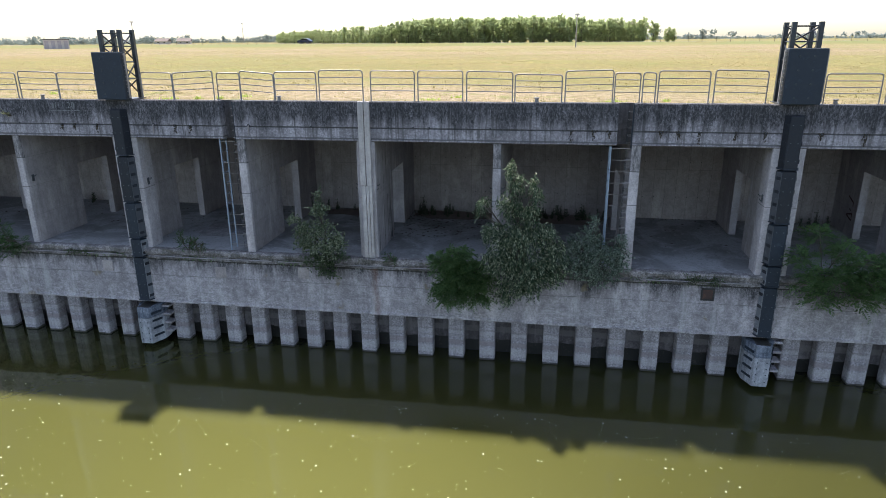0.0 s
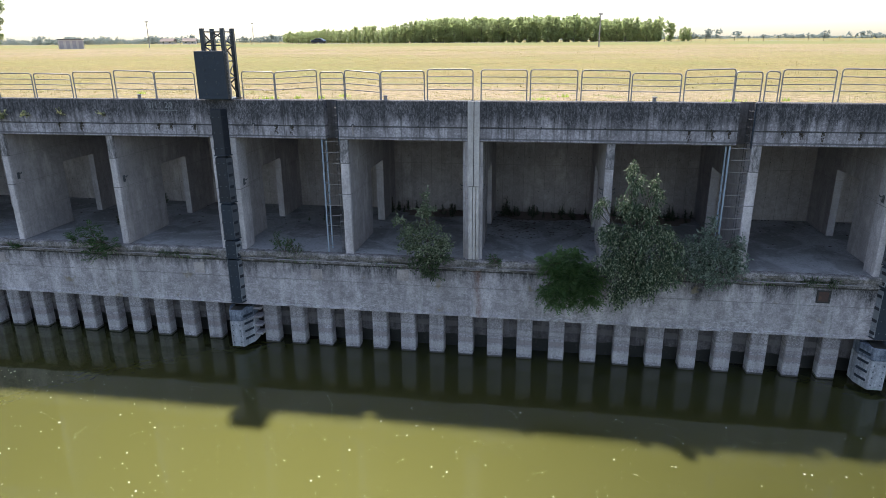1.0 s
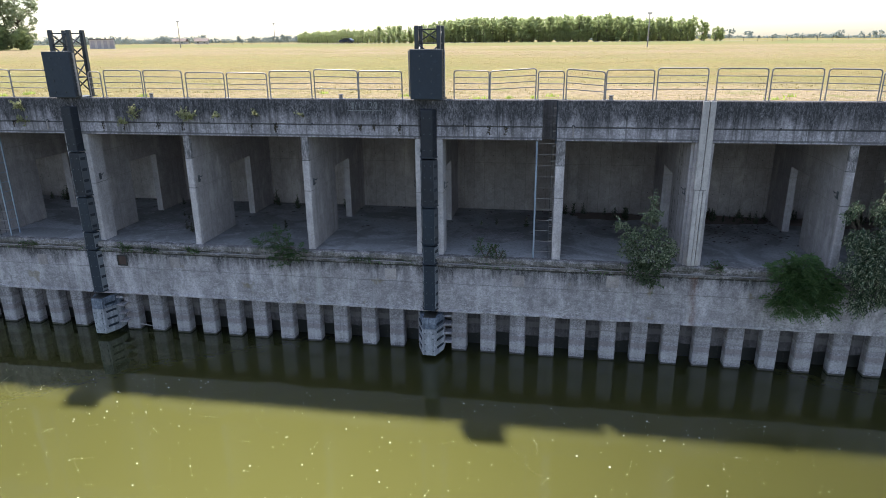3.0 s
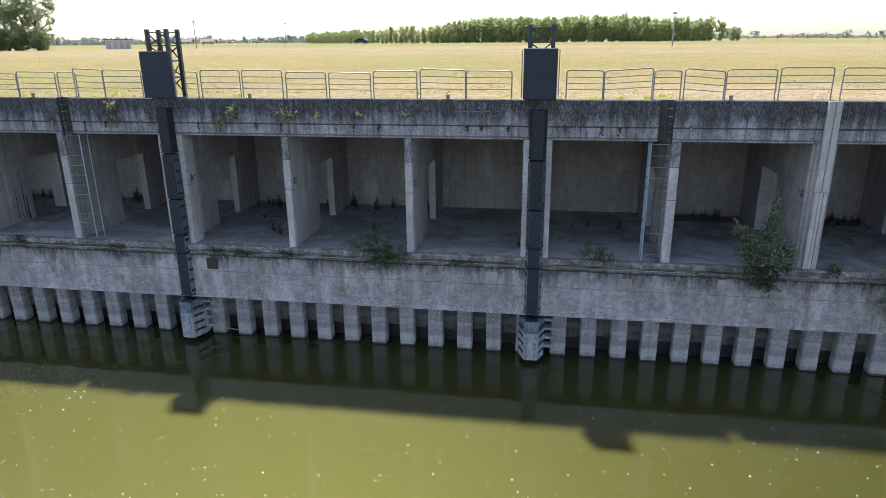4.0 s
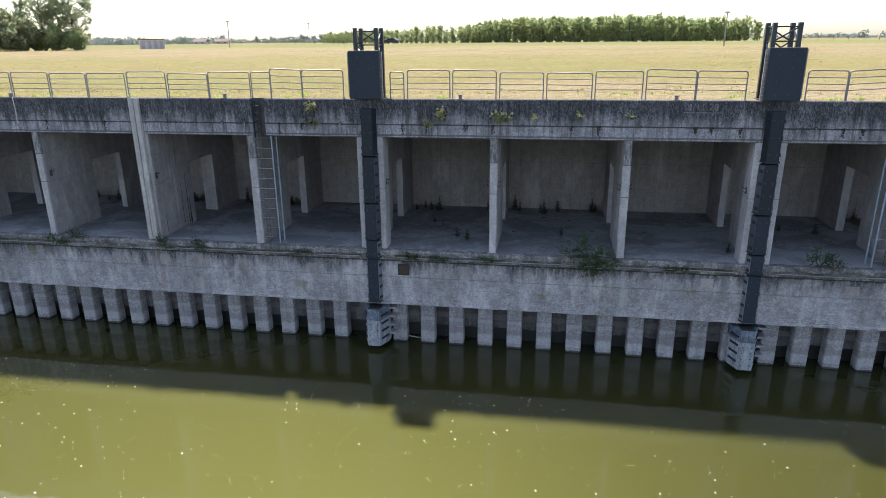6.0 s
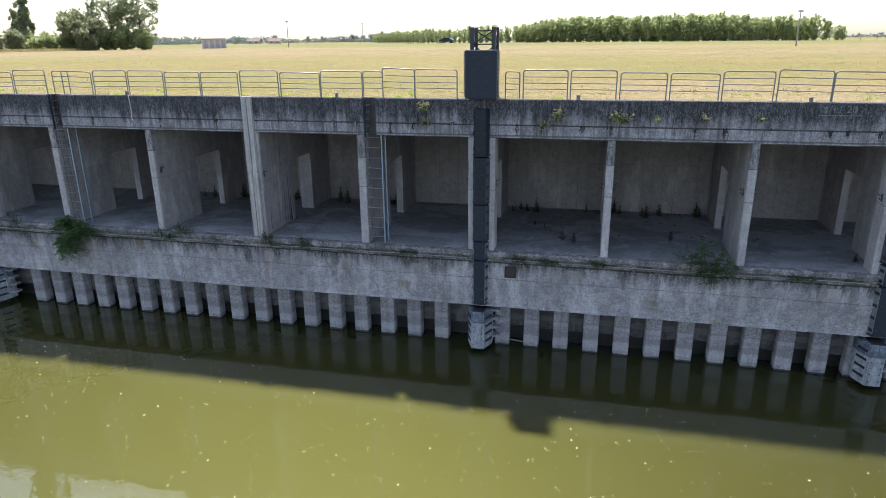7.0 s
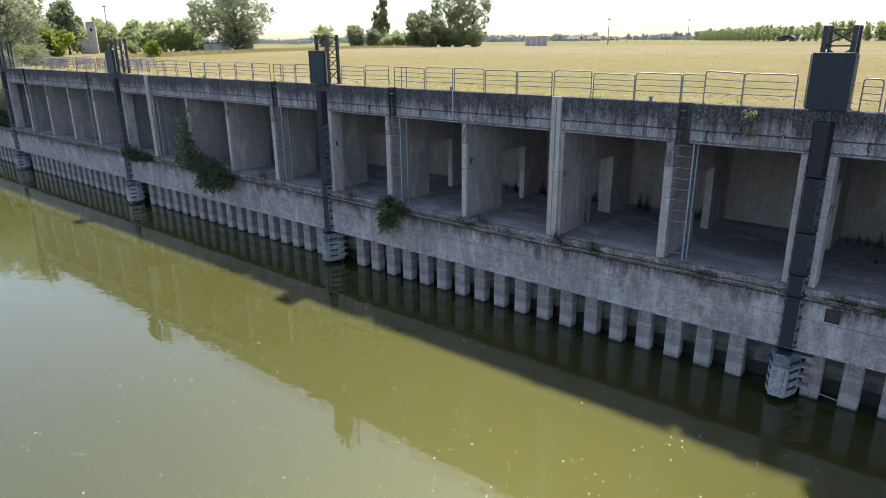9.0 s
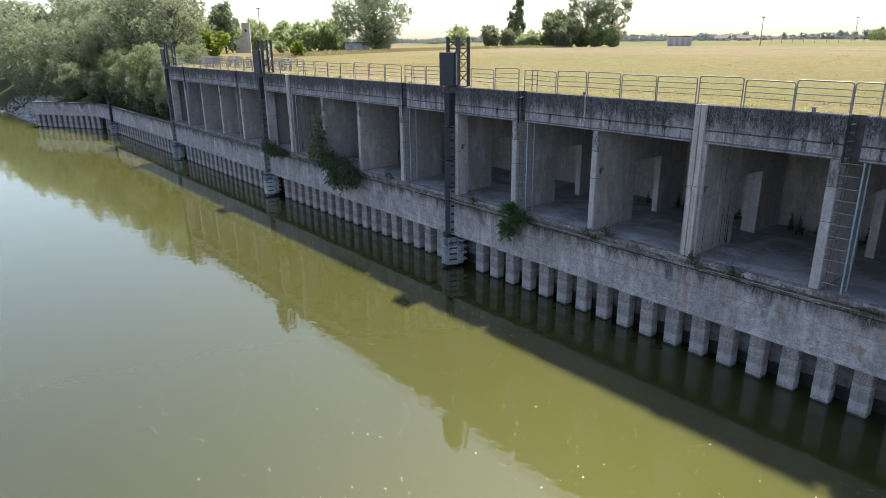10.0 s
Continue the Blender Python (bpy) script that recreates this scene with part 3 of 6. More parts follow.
# partitions, each with a doorway towards the back
for x, kind, side in COLUMNS:
    w = {"plain": 0.15, "ladder": 0.17, "joint": 0.335, "fender": 0.15}[kind]
    bm = bmesh.new()
    c = {"fender": x - 0.06, "joint": x - 0.1}.get(kind, x)
    front = 24.62 if kind == "fender" else FACE + 0.14
    prism(bm, [(c - w, front), (c + w, front), (c + w, 27.35), (c - w, 27.35)], FLOOR - 0.05, SOFFIT + 0.02)
    box(bm, c - w, c + w, 27.35, 29.52, -3.24, SOFFIT + 0.02)
    box(bm, c - w, c + w, 29.52, 31.95, FLOOR - 0.05, SOFFIT + 0.02)
    structure("partition_wall", bm, M_COL, "pale grey concrete partition with a doorway", "wall")
    bm = bmesh.new()
    n = 16
    half, back = (0.55, 25.0) if kind == "fender" else (w + 0.004, FACE + 0.15)
    outline = [(-half, back), (-half, FACE + 0.03), (-half + 0.03, FACE), (half - 0.03, FACE), (half, FACE + 0.03), (half, back)]
    rings = []
    for i in range(n + 1):
        z = FLOOR - 0.05 + (SOFFIT + 0.07 - FLOOR) * i / n
        ring = []
        for q, (dx, y) in enumerate(outline):
            chip = 0.03 * max(0.0, noise.noise((x, z * 2.3, q * 3.0)) - 0.1) if 0 < q < 5 else 0.0
            ring.append(bm.verts.new((x + dx - (chip if dx > 0 else -chip), y + (chip if q in (1, 2, 3, 4) else 0), z)))
        rings.append(ring)
    for r0, r1 in zip(rings, rings[1:]):
        for q in range(len(outline)):
            p = (q + 1) % len(outline)
            bm.faces.new((r0[q], r0[p], r1[p], r1[q]))
    bm.faces.new(rings[0])
    bm.faces.new(rings[-1])
    structure("column", bm, {"joint": M_COL, "fender": M_COLPALE}.get(kind, M_COLFRONT), "weathered concrete column at the head of a partition", "column")
    if kind == "joint":
        strip = new("joint_cover")
        tagged(strip, "pale concrete cover strip over the expansion joint", "cover strip", kind="structure")
        for a, b, z0, z1, y in ((x - 0.235, x - 0.012, -3.2, 0.015, 0.165), (x + 0.012, x + 0.215, -3.2, 0.015, 0.16), (x - 0.205, x - 0.045, FLOOR + 0.02, -3.215, 0.15), (x - 0.03, x + 0.085, FLOOR + 0.02, -3.215, 0.135),
                                (x + 0.10, x + 0.215, FLOOR + 0.02, -3.215, 0.155)):
            part("half_strip", box_bm(a, b, FACE - y, FACE - 0.014, z0, z1, 0.012), M_STRIP, strip)
        part("joint_gap", box_bm(x - 0.2, x + 0.2, FACE - 0.1, FACE + 0.1, FLOOR + 0.02, 0.0), M_BACKPILE, strip, "dark gap behind the cover strip")
        rj = random.Random(int(-x * 10))
        for sgn in (-1, 1):
            for y, zt, zb, wide in ((25.75, SOFFIT, -6.1, 0.02), (26.2, -1.6, -3.3, 0.028), (26.35, -4.0, -6.1, 0.035), (26.58, -4.7, -6.15, 0.032), (26.8, -3.7, -6.18, 0.055), (26.97, -4.9, -6.18, 0.10), (24.9, -5.0, -6.1, 0.03)):
                bm = bmesh.new()
                m = 14
                rows = []
                for q in range(m + 1):
                    u = q / m
                    z = zt + (zb - zt) * u
                    half = wide * (0.2 + 0.8 * u) * (0.55 + 0.9 * abs(noise.noise((x + y, z * 2.1, sgn)))) * (0.15 if q in (0, m) else 1.0)
                    c2 = y + 0.05 * noise.noise((x, z * 0.8, y))
                    rows.append([bm.verts.new((x - 0.1 + sgn * (0.337 + d), yy, z)) for yy, d in ((c2 - half, 0.0), (c2, 0.006), (c2 + half, 0.0))])
                for r0, r1 in zip(rows, rows[1:]):
                    for q in range(2):
                        bm.faces.new((r0[q], r0[q + 1], r1[q + 1], r1[q]))
                part("seep_stain", bm, M_STAIN, strip, "black seepage stain down the partition")

# broken ledge in front of the columns
bm = bmesh.new()
prof = [(0.10, 0.004, 0.0), (-0.17, 0.004, 0.05), (-0.21, -0.05, 0.09), (-0.20, -0.20, 0.09), (-0.10, -0.25, 0.09), (-0.09, -0.33, 0.09), (-0.18, -0.37, 0.11), (-0.16, -0.44, 0.05), (-0.05, -0.46, 0.0)]
rings = []
n = int((EAST - WEST) / 0.22)
for i in range(n + 1):
    x = WEST + (EAST - WEST) * i / n
    ring = []
    for q, (dy, dz, amp) in enumerate(prof):
        j = noise.noise((x * 1.3, q * 2.3, 1.0)) + 0.6 * noise.noise((x * 5.1, q * 4.7, 9.0))
        ring.append(bm.verts.new((x, FACE + dy + amp * max(-0.4, j), FLOOR + dz + (0.3 * amp * j if q > 1 else -0.6 * amp * max(0, j)))))
    rings.append(ring)
for r0, r1 in zip(rings, rings[1:]):
    for q in range(len(prof) - 1):
        bm.faces.new((r0[q], r1[q], r1[q + 1], r0[q + 1]))
structure("ledge", bm, M_LEDGE, "chipped mossy concrete ledge along the chamber floor", "ledge")


def wall_run(name, pts, top, label):
    """The low quay wall along a line of (x, y), with a lip at its foot."""
    bm = bmesh.new()
    prof = [(0.5, top), (0.03, top), (0.0, top - 0.03), (0.0, -7.405), (0.018, -7.415), (0.018, -7.435), (0.0, -7.445), (0.0, LOWBOT + 0.13), (-0.04, LOWBOT + 0.1), (-0.045, LOWBOT + 0.01), (0.0, LOWBOT), (0.5, LOWBOT)]
    rings = []
    for (ax, ay), (bx, by) in zip(pts, pts[1:]):
        d = Vector((bx - ax, by - ay, 0))
        n = max(1, int(d.length / 0.4))
        inward = Vector((d.y, -d.x, 0)).normalized()
        for i in range(n + (bx == pts[-1][0])):
            p = Vector((ax, ay, 0)) + d * (i / n)
            ring = []
            for q, (o, z) in enumerate(prof):
                j = 0.025 * noise.noise((p.x * 1.1, (q if q > 6 else 1) * 3.0, p.y)) if 1 <= q <= 10 else 0
                ring.append(bm.verts.new((p.x + inward.x * (o + j), p.y + inward.y * (o + j), z + 0.6 * j)))
            rings.append(ring)
    for r0, r1 in zip(rings, rings[1:]):
        for q in range(len(prof)):
            w = (q + 1) % len(prof)
            bm.faces.new((r0[q], r1[q], r1[w], r0[w]))
    return structure(name, bm, M_LOW, label, "wall")


low_wall = wall_run("low_quay_wall", [(EAST, 24.1), (WEST, 24.1)], LOWTOP, "grey concrete quay wall with pale water stains")
low_west = wall_run("low_quay_wall", [(WEST, 24.1), (-138.5, 24.1), (-146.5, 23.7), (-158.5, 16.2)], -6.55, "low concrete bank wall bending away from the quay")

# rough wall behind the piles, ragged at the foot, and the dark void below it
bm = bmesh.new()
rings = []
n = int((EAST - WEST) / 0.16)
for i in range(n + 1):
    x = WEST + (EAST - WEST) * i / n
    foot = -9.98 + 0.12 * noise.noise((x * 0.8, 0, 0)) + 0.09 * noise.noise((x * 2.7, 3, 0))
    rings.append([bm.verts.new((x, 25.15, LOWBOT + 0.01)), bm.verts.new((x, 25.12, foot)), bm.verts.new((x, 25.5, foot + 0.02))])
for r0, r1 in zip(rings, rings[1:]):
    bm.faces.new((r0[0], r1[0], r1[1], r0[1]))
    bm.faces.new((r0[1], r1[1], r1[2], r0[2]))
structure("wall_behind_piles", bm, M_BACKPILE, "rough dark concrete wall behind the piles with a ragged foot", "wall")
# near-black sheets put the shade of the open void into colour
bm = bmesh.new()
prism(bm, [(WEST - 29.0, 25.3), (-146.9, 24.9), (-158.9, 17.3), (-158.6, 16.9), (-159.2, 17.6), (-147.0, 25.6), (WEST - 29.0, 26.0)][:3] + [(-159.3, 18.0), (-147.2, 26.0), (WEST - 29.0, 26.2)], -12.0, LOWBOT + 0.3)
structure("void_wall", bm, M_DARKPIT, "near-black sheet in place of the shade under the bank wall", "wall")
structure("void_wall", box_bm(WEST - 30, EAST, 25.45, 25.8, -12.0, LOWBOT), M_DARKPIT, "near-black sheet in place of the shade under the quay", "wall")


# ---- fenders, masts, ladders, rails ----


def make_fender():
    """A stack of rubber fender panels; origin on the quay face at coping height."""
    f = empty("fender", "dark blue-black stacked rubber fender on a wide column", "fender", "fenders on the quay")
    joints = [(-0.35, -2.19), (-2.25, -4.14), (-4.2, -5.71), (-5.77, -6.54), (-6.6, -8.55)]
    for z1, z0 in joints:
        bm = bmesh.new()
        d0 = -0.34
        prism(bm, [(-0.33, 0.0), (-0.22, d0), (0.22, d0), (0.33, 0.0)], z0, z1)
        bevel(bm, 0.02)
        p = part("fender_panel", bm, M_FENDER if z1 > -3 else M_FBLUE, f)
        rows = max(2, int((z1 - z0) / 0.46))
        bm = bmesh.new()
        for i in range(rows):
            z = z0 + (z1 - z0) * (i + 0.5) / rows
            for x in (-0.12, 0.12):
                rod(bm, (x, d0 + 0.01, z), (x, d0 - 0.02, z), 0.02, 6)
        tagged(part("bolts", bm, M_BOLT, p, "small grey bolt heads"), kind="stuff")
        bm = bmesh.new()
        for i in range(rows):
            z = z0 + (z1 - z0) * (i + 0.5) / rows
            for sgn in (-1, 1):
                prism(bm, [(sgn * a, y) for a, y in ((0.235, -0.30), (0.268, -0.305), (0.33, -0.10), (0.29, -0.09))], z - 0.085, z + 0.03)
        tagged(part("side_lug_slot", bm, M_FENDER, p), kind="stuff")
        bm = bmesh.new()
        prism(bm, [(-0.37, 0.0), (-0.255, d0 - 0.03), (0.255, d0 - 0.03), (0.37, 0.0)], z0 - 0.005, z0 + 0.03)
        part("flange", bm, M_FBLUE, p)
        if z1 < -2.0:
            for sgn in (-1, 1):
                bm = bmesh.new()
                prism(bm, [(sgn * a, y) for a, y in ((0.345, -0.01), (0.245, -0.325), (0.228, -0.325), (0.328, -0.01))], z0 + 0.05, z1 - 0.05)
                part("side_plate", bm, M_FSIDE if z1 < -5.7 else M_FSIDEDARK, p, "dirty pale grey side plate" if z1 < -5.7 else "scuffed dark grey side plate")
    return f


def make_block():
    """The pale fender block at the waterline, with its side grid."""
    f = empty("waterline_fender", "chalky white and faded blue fender block at the waterline", "fender", "fender blocks at the waterline")
    bm = bmesh.new()
    prism(bm, [(-0.52, 0.5), (-0.52, 0.0), (-0.27, -0.62), (0.27, -0.62), (0.52, 0.0), (0.52, 0.5)], -10.5, -9.31)
    bevel(bm, 0.012)
    body = part("block", bm, M_FWHITE, f)
    bm = bmesh.new()
    prism(bm, [(-0.51, 0.5), (-0.51, 0.0), (-0.26, -0.61), (0.26, -0.61), (0.51, 0.0), (0.51, 0.5)], -9.3, -8.82)
    bevel(bm, 0.02)
    part("cap", bm, M_FTOP, f, "faded blue top of the block")
    # thin black plate on the closed cap paints the hollow's shade
    part("hollow", box_bm(-0.26, 0.26, -0.52, 0.4, -8.83, -8.80), M_DARKPIT, f, "black plate standing in for the shaded hollow top")
    bm = bmesh.new()
    for z in (-9.5, -9.75, -10.0, -10.3):
        for x in (-0.17, 0.17):
            rod(bm, (x, -0.6, z), (x, -0.635, z), 0.026, 6)
    tagged(part("bolts", bm, M_FBLUE, body), kind="stuff")
    # near-flush dark bars stand in for the shaded slots in the block sides
    bm = bmesh.new()
    for z in (-9.1, -9.45, -9.8, -10.15):
        for sgn in (-1, 1):
            prism(bm, [(sgn * a, y) for a, y in ((0.305, -0.5), (0.345, -0.505), (0.53, -0.06), (0.49, -0.04))], z - 0.06, z + 0.03)
    tagged(part("side_lug_slot", bm, M_FBLUE, body), kind="stuff")
    for z in (-8.95, -9.35, -9.75, -10.15):
        part("step", box_bm(0.38, 0.86, 0.05, 0.5, z - 0.05, z + 0.05, 0.015), M_PILE, f)
    return f


def make_mast():
    """Lattice mast with a fender board; origin on the quay face at coping height."""
    f = empty("mooring_mast", "black lattice steel mast carrying a dark board", "mast", "masts on the quay edge")
    X, Y0, Y1, H = 0.42, 0.12, 0.92, 2.68
    corners = [(-X, Y0), (X, Y0), (X, Y1), (-X, Y1)]
    for x, y in corners:
        part("post", box_bm(x - 0.075, x + 0.075, y - 0.075, y + 0.075, 0.0, H, 0.01), M_MAST, f)
    levels = [0.15, 0.8, 1.45, 2.05, 2.55]
    for (ax, ay), (bx, by) in zip(corners, corners[1:] + corners[:1]):
        for i, (z0, z1) in enumerate(zip(levels, levels[1:])):
            p, q = ((ax, ay, z0), (bx, by, z1)) if i % 2 else ((bx, by, z0), (ax, ay, z1))
            bm = bmesh.new()
            rod(bm, p, q, 0.028, 6)
            part("brace", bm, M_MAST, f)
            bm = bmesh.new()
            rod(bm, (ax, ay, z1), (bx, by, z1), 0.024, 6)
            part("cross_bar", bm, M_MAST, f)
    bm = box_bm(-0.36 - 0.25, 0.61, -0.36, -0.05, 0.04, 1.85, 0.015)
    board = part("board", bm, M_FBLUE, f, "flat blue-black steel board")
    bm = bmesh.new()
    for x in (-0.25, 0.2):
        for z in (0.25, 0.7, 1.15, 1.6):
            rod(bm, (x, -0.35, z), (x, -0.385, z), 0.035, 8)
    tagged(part("bolts", bm, M_MAST, board), kind="stuff")
    bm = bmesh.new()
    for z in (0.3, 0.9, 1.5):
        box(bm, -0.5, 0.5, -0.06, 0.1, z - 0.05, z + 0.05)
    tagged(part("bracket", bm, M_MAST, f), kind="stuff")
    for sgn in (-1, 1):
        bm = bmesh.new()
        for z in np.arange(0.2, 1.75, 0.14):
            a, b = sorted((sgn * 0.605, sgn * 0.68))
            box(bm, a, b, -0.2, -0.14, z, z + 0.025)
        a, b = sorted((sgn * 0.66, sgn * 0.69))
        box(bm, a, b, -0.21, -0.13, 0.1, 1.8)
        tagged(part("rack", bm, M_GALV, board), kind="stuff")
    part("foot_plate", box_bm(-0.55, 0.55, 0.0, 1.05, -0.02, 0.03), M_MAST, f)
    return f


fender, block, mast = make_fender(), make_block(), make_mast()
for i, x in enumerate(FENDERS):
    m = pose(x, FACE, 0)
    for ob in (fender, block, mast):
        if i == 0:
            ob.matrix_basis = m
        else:
            copy_thing(ob, m)


def make_ladder(x, side):
    """Rung ladder down a column with a square guard of flat bars."""
    f = empty("ladder", "blue-grey steel rung ladder with a guard beside a column", "ladder", "ladders down the columns")
    face = x + side * 0.17
    out = x + side * 0.9
    for z in np.arange(-6.0, -0.1, 0.285):
        bm = bmesh.new()
        y0, y1 = FACE + 0.08, FACE + 0.38
        path_rod(bm, [(face, y0, z), (face + side * 0.16, y0, z), (face + side * 0.16, y1, z), (face, y1, z)], 0.011, 5)
        part("rung", bm, M_GALV, f)
    for y in (FACE + 0.08, FACE + 0.38):
        bm = bmesh.new()
        rod(bm, (face + side * 0.165, y, FLOOR), (face + side * 0.165, y, -0.05), 0.008, 5)
        part("step_stile", bm, M_MAST, f)
    a, b = sorted((face + side * 0.005, face + side * 0.05))
    part("slot_rail", box_bm(a, b, FACE + 0.02, FACE + 0.09, SOFFIT - 0.1, -0.02), M_FBLUE, f)
    for y in (FACE + 0.05, FACE + 0.55):
        part("guard_rail", box_bm(out - 0.028, out + 0.028, y - 0.02, y + 0.02, FLOOR + 0.02, SOFFIT + 0.1), M_LADDER, f)
    for z in np.arange(-5.9, -1.55, 0.43):
        bm = bmesh.new()
        rod(bm, (out, FACE + 0.05, z), (out, FACE + 0.55, z), 0.017, 5)
        part("guard_rung", bm, M_LADDER, f)
        bm = bmesh.new()
        rod(bm, (out, FACE + 0.05, z), (face, FACE + 0.05, z), 0.0115, 5)
        part("guard_tie", bm, M_GALV, f)
    return f


for x, kind, side in COLUMNS:
    if kind == "ladder":
        make_ladder(x, side)
make_ladder(-78.3, 1)

# railing panels: west post, east post, height at the west and at the east
RAILS = [(12.95, 14.7, 1.05, 1.05), (11.1, 12.85, 1.1, 1.1), (9.17, 10.92, 1.01, 1.01), (5.58, 7.31, 1.14, 1.10), (3.70, 5.42, 1.11, 1.10), (3.17, 3.61, 1.06, 1.04),
         (0.47, 2.14, 1.10, 1.14), (-1.34, 0.35, 0.99, 0.97), (-3.12, -1.43, 1.10, 1.07), (-4.96, -3.27, 1.12, 1.11), (-6.78, -5.09, 1.12, 1.11),
         (-8.82, -7.09, 1.13, 1.13), (-10.62, -8.94, 1.07, 1.07), (-12.05, -10.67, 1.11, 1.00), (-14.88, -13.17, 1.03, 1.13), (-16.25, -14.92, 1.06, 1.04),
         (-20.0, -18.28, 1.05, 1.03), (-21.80, -20.04, 1.11, 1.06), (-23.65, -21.93, 1.05, 1.04), (-25.46, -23.77, 0.99, 0.96), (-27.25, -25.59, 1.00, 0.99),
         (-29.08, -27.39, 1.09, 1.07), (-30.89, -29.20, 1.09, 1.08), (-31.58, -31.03, 1.04, 1.02), (-35.24, -33.51, 1.12, 1.10), (-36.60, -35.26, 1.17, 1.11),
         (-39.30, -37.49, 1.05, 1.03), (-41.14, -39.36, 0.99, 0.96), (-42.99, -41.23, 1.06, 1.06), (-44.88, -43.11, 1.0, 1.0), (-46.66, -44.95, 1.0, 1.0),
         (-48.51, -46.74, 1.06, 1.05), (-50.33, -48.61, 1.05, 1.06), (-51.98, -50.43, 1.05, 0.99), (-54.65, -52.9, 1.07, 1.09), (-56.57, -54.76, 1.01, 0.98),
         (-60.62, -59.0, 1.05, 1.05), (-62.07, -60.71, 1.0, 1.02), (-64.9, -63.14, 1.08, 1.04), (-66.77, -65.03, 1.07, 1.07), (-68.62, -66.91, 1.09, 1.11),
         (-70.51, -68.77, 1.02, 1.02), (-72.36, -70.59, 1.02, 0.99), (-74.23, -72.44, 1.09, 1.08), (-76.12, -74.4, 1.1, 1.1), (-80.12, -78.31, 1.06, 1.04)]
RAILS += [(-80.2 - 1.86 * i - 1.75, -80.2 - 1.86 * i, 1.06, 1.04) for i in range(15) if i != 1]
GATES = [(2.22, 3.11), (-13.09, -12.14), (-37.5, -36.68), (-52.66, -51.84), (-62.98, -62.1), (-77.34, -76.2)]


def railing(x0, x1, west=1.05, east=1.05, y=24.46, back=0.0, name="railing_panel"):
    f = empty(name, "grey galvanised tube railing panel on the coping" if name == "railing_panel" else "narrow galvanised gate panel at a ladder head",
              "railing", "railing along the quay edge", (x0, y, 0))
    L, r = x1 - x0, 0.024
    top, rise = west, east - west

    def P(u, z):
        return (u * L, back * u, z + rise * u)

    c = 0.09 / L
    bm = bmesh.new()
    path_rod(bm, [(0, 0, 0.0), P(0, top - 0.09), P(c * 0.3, top - 0.026), P(c, top), P(1 - c, top), P(1 - c * 0.3, top - 0.026), P(1, top - 0.09), (L, back, 0.0)], r, 8)
    part("frame", bm, M_GALV, f)
    for z in (0.87, 0.63, 0.40):
        bm = bmesh.new()
        rod(bm, P(0, z * top / 1.13), P(1, z * top / 1.13), 0.018, 6)
        part("rail", bm, M_GALV, f)
    bm = bmesh.new()
    for u in (0, 1):
        box(bm, u * L - 0.06, u * L + 0.06, back * u - 0.05, back * u + 0.05, 0.0, 0.02)
    tagged(part("foot_plate", bm, M_GALV, f), kind="stuff")
    return f


for a, b, h0, h1 in RAILS:
    railing(a, b, h0, h1, 24.46 + rng.uniform(-0.02, 0.02))
for a, b in GATES:
    railing(a, b, 1.03, 1.02, 24.62, rng.uniform(-0.05, 0.1), "gate_panel")

# ---- trees and shrubs ----


def leaves(name, blobs, count, size, material, seed, aspect=1.6, droop=0.0, shell=0.45, per=9, twig=1.0):
    """A crown of small leaf blades strung along twigs, which fill ellipsoids (x, y, z, rx, ry, rz) unevenly and poke out of them."""
    r = np.random.RandomState(seed)
    b = np.array(blobs, float)
    n = max(1, count // per)
    vol = (b[:, 3] * b[:, 4] * b[:, 5]) ** 0.75
    pick = r.choice(len(b), n, p=vol / vol.sum())
    d = r.normal(size=(n, 3))
    d /= np.linalg.norm(d, axis=1)[:, None]
    rad = (shell + (1 - shell) * r.rand(n)) ** 0.6 * (0.86 + 0.16 * np.abs(r.normal(size=n)))
    c = b[pick, :3] + d * rad[:, None] * b[pick, 3:6]
    out = d * 0.9 + 0.7 * r.normal(size=(n, 3))
    out[:, 2] += 0.35 - 1.9 * droop
    out /= np.linalg.norm(out, axis=1)[:, None]
    length = twig * size * aspect * per * 0.32 * (0.6 + 0.8 * r.rand(n))
    pos, axis = [], []
    for i in range(per):
        u = (i + 0.5) / per - 0.4
        p = c + out * (length * u)[:, None]
        p[:, 2] -= droop * length * max(0.0, u) ** 2 * 1.2
        pos.append(p + r.normal(size=(n, 3)) * size * 0.35)
        axis.append(out + 0.75 * r.normal(size=(n, 3)))
    pos, axis = np.concatenate(pos), np.concatenate(axis)
    axis[:, 2] -= droop * 0.8
    axis /= np.linalg.norm(axis, axis=1)[:, None]
    nrm = np.cross(axis, r.normal(size=axis.shape))
    nrm /= np.linalg.norm(nrm, axis=1)[:, None] + 1e-9
    m = len(pos)
    s = size * (0.6 + 0.8 * r.rand(m))[:, None]
    v = np.stack([pos - axis * s * aspect * 0.5, pos + nrm * s * 0.5, pos + axis * s * aspect * 0.5, pos - nrm * s * 0.5], axis=1).reshape(-1, 3)
    me = bpy.data.meshes.new(name)
    me.from_pydata(v.tolist(), [], np.arange(m * 4).reshape(-1, 4).tolist())
    me.materials.append(material)
    return me


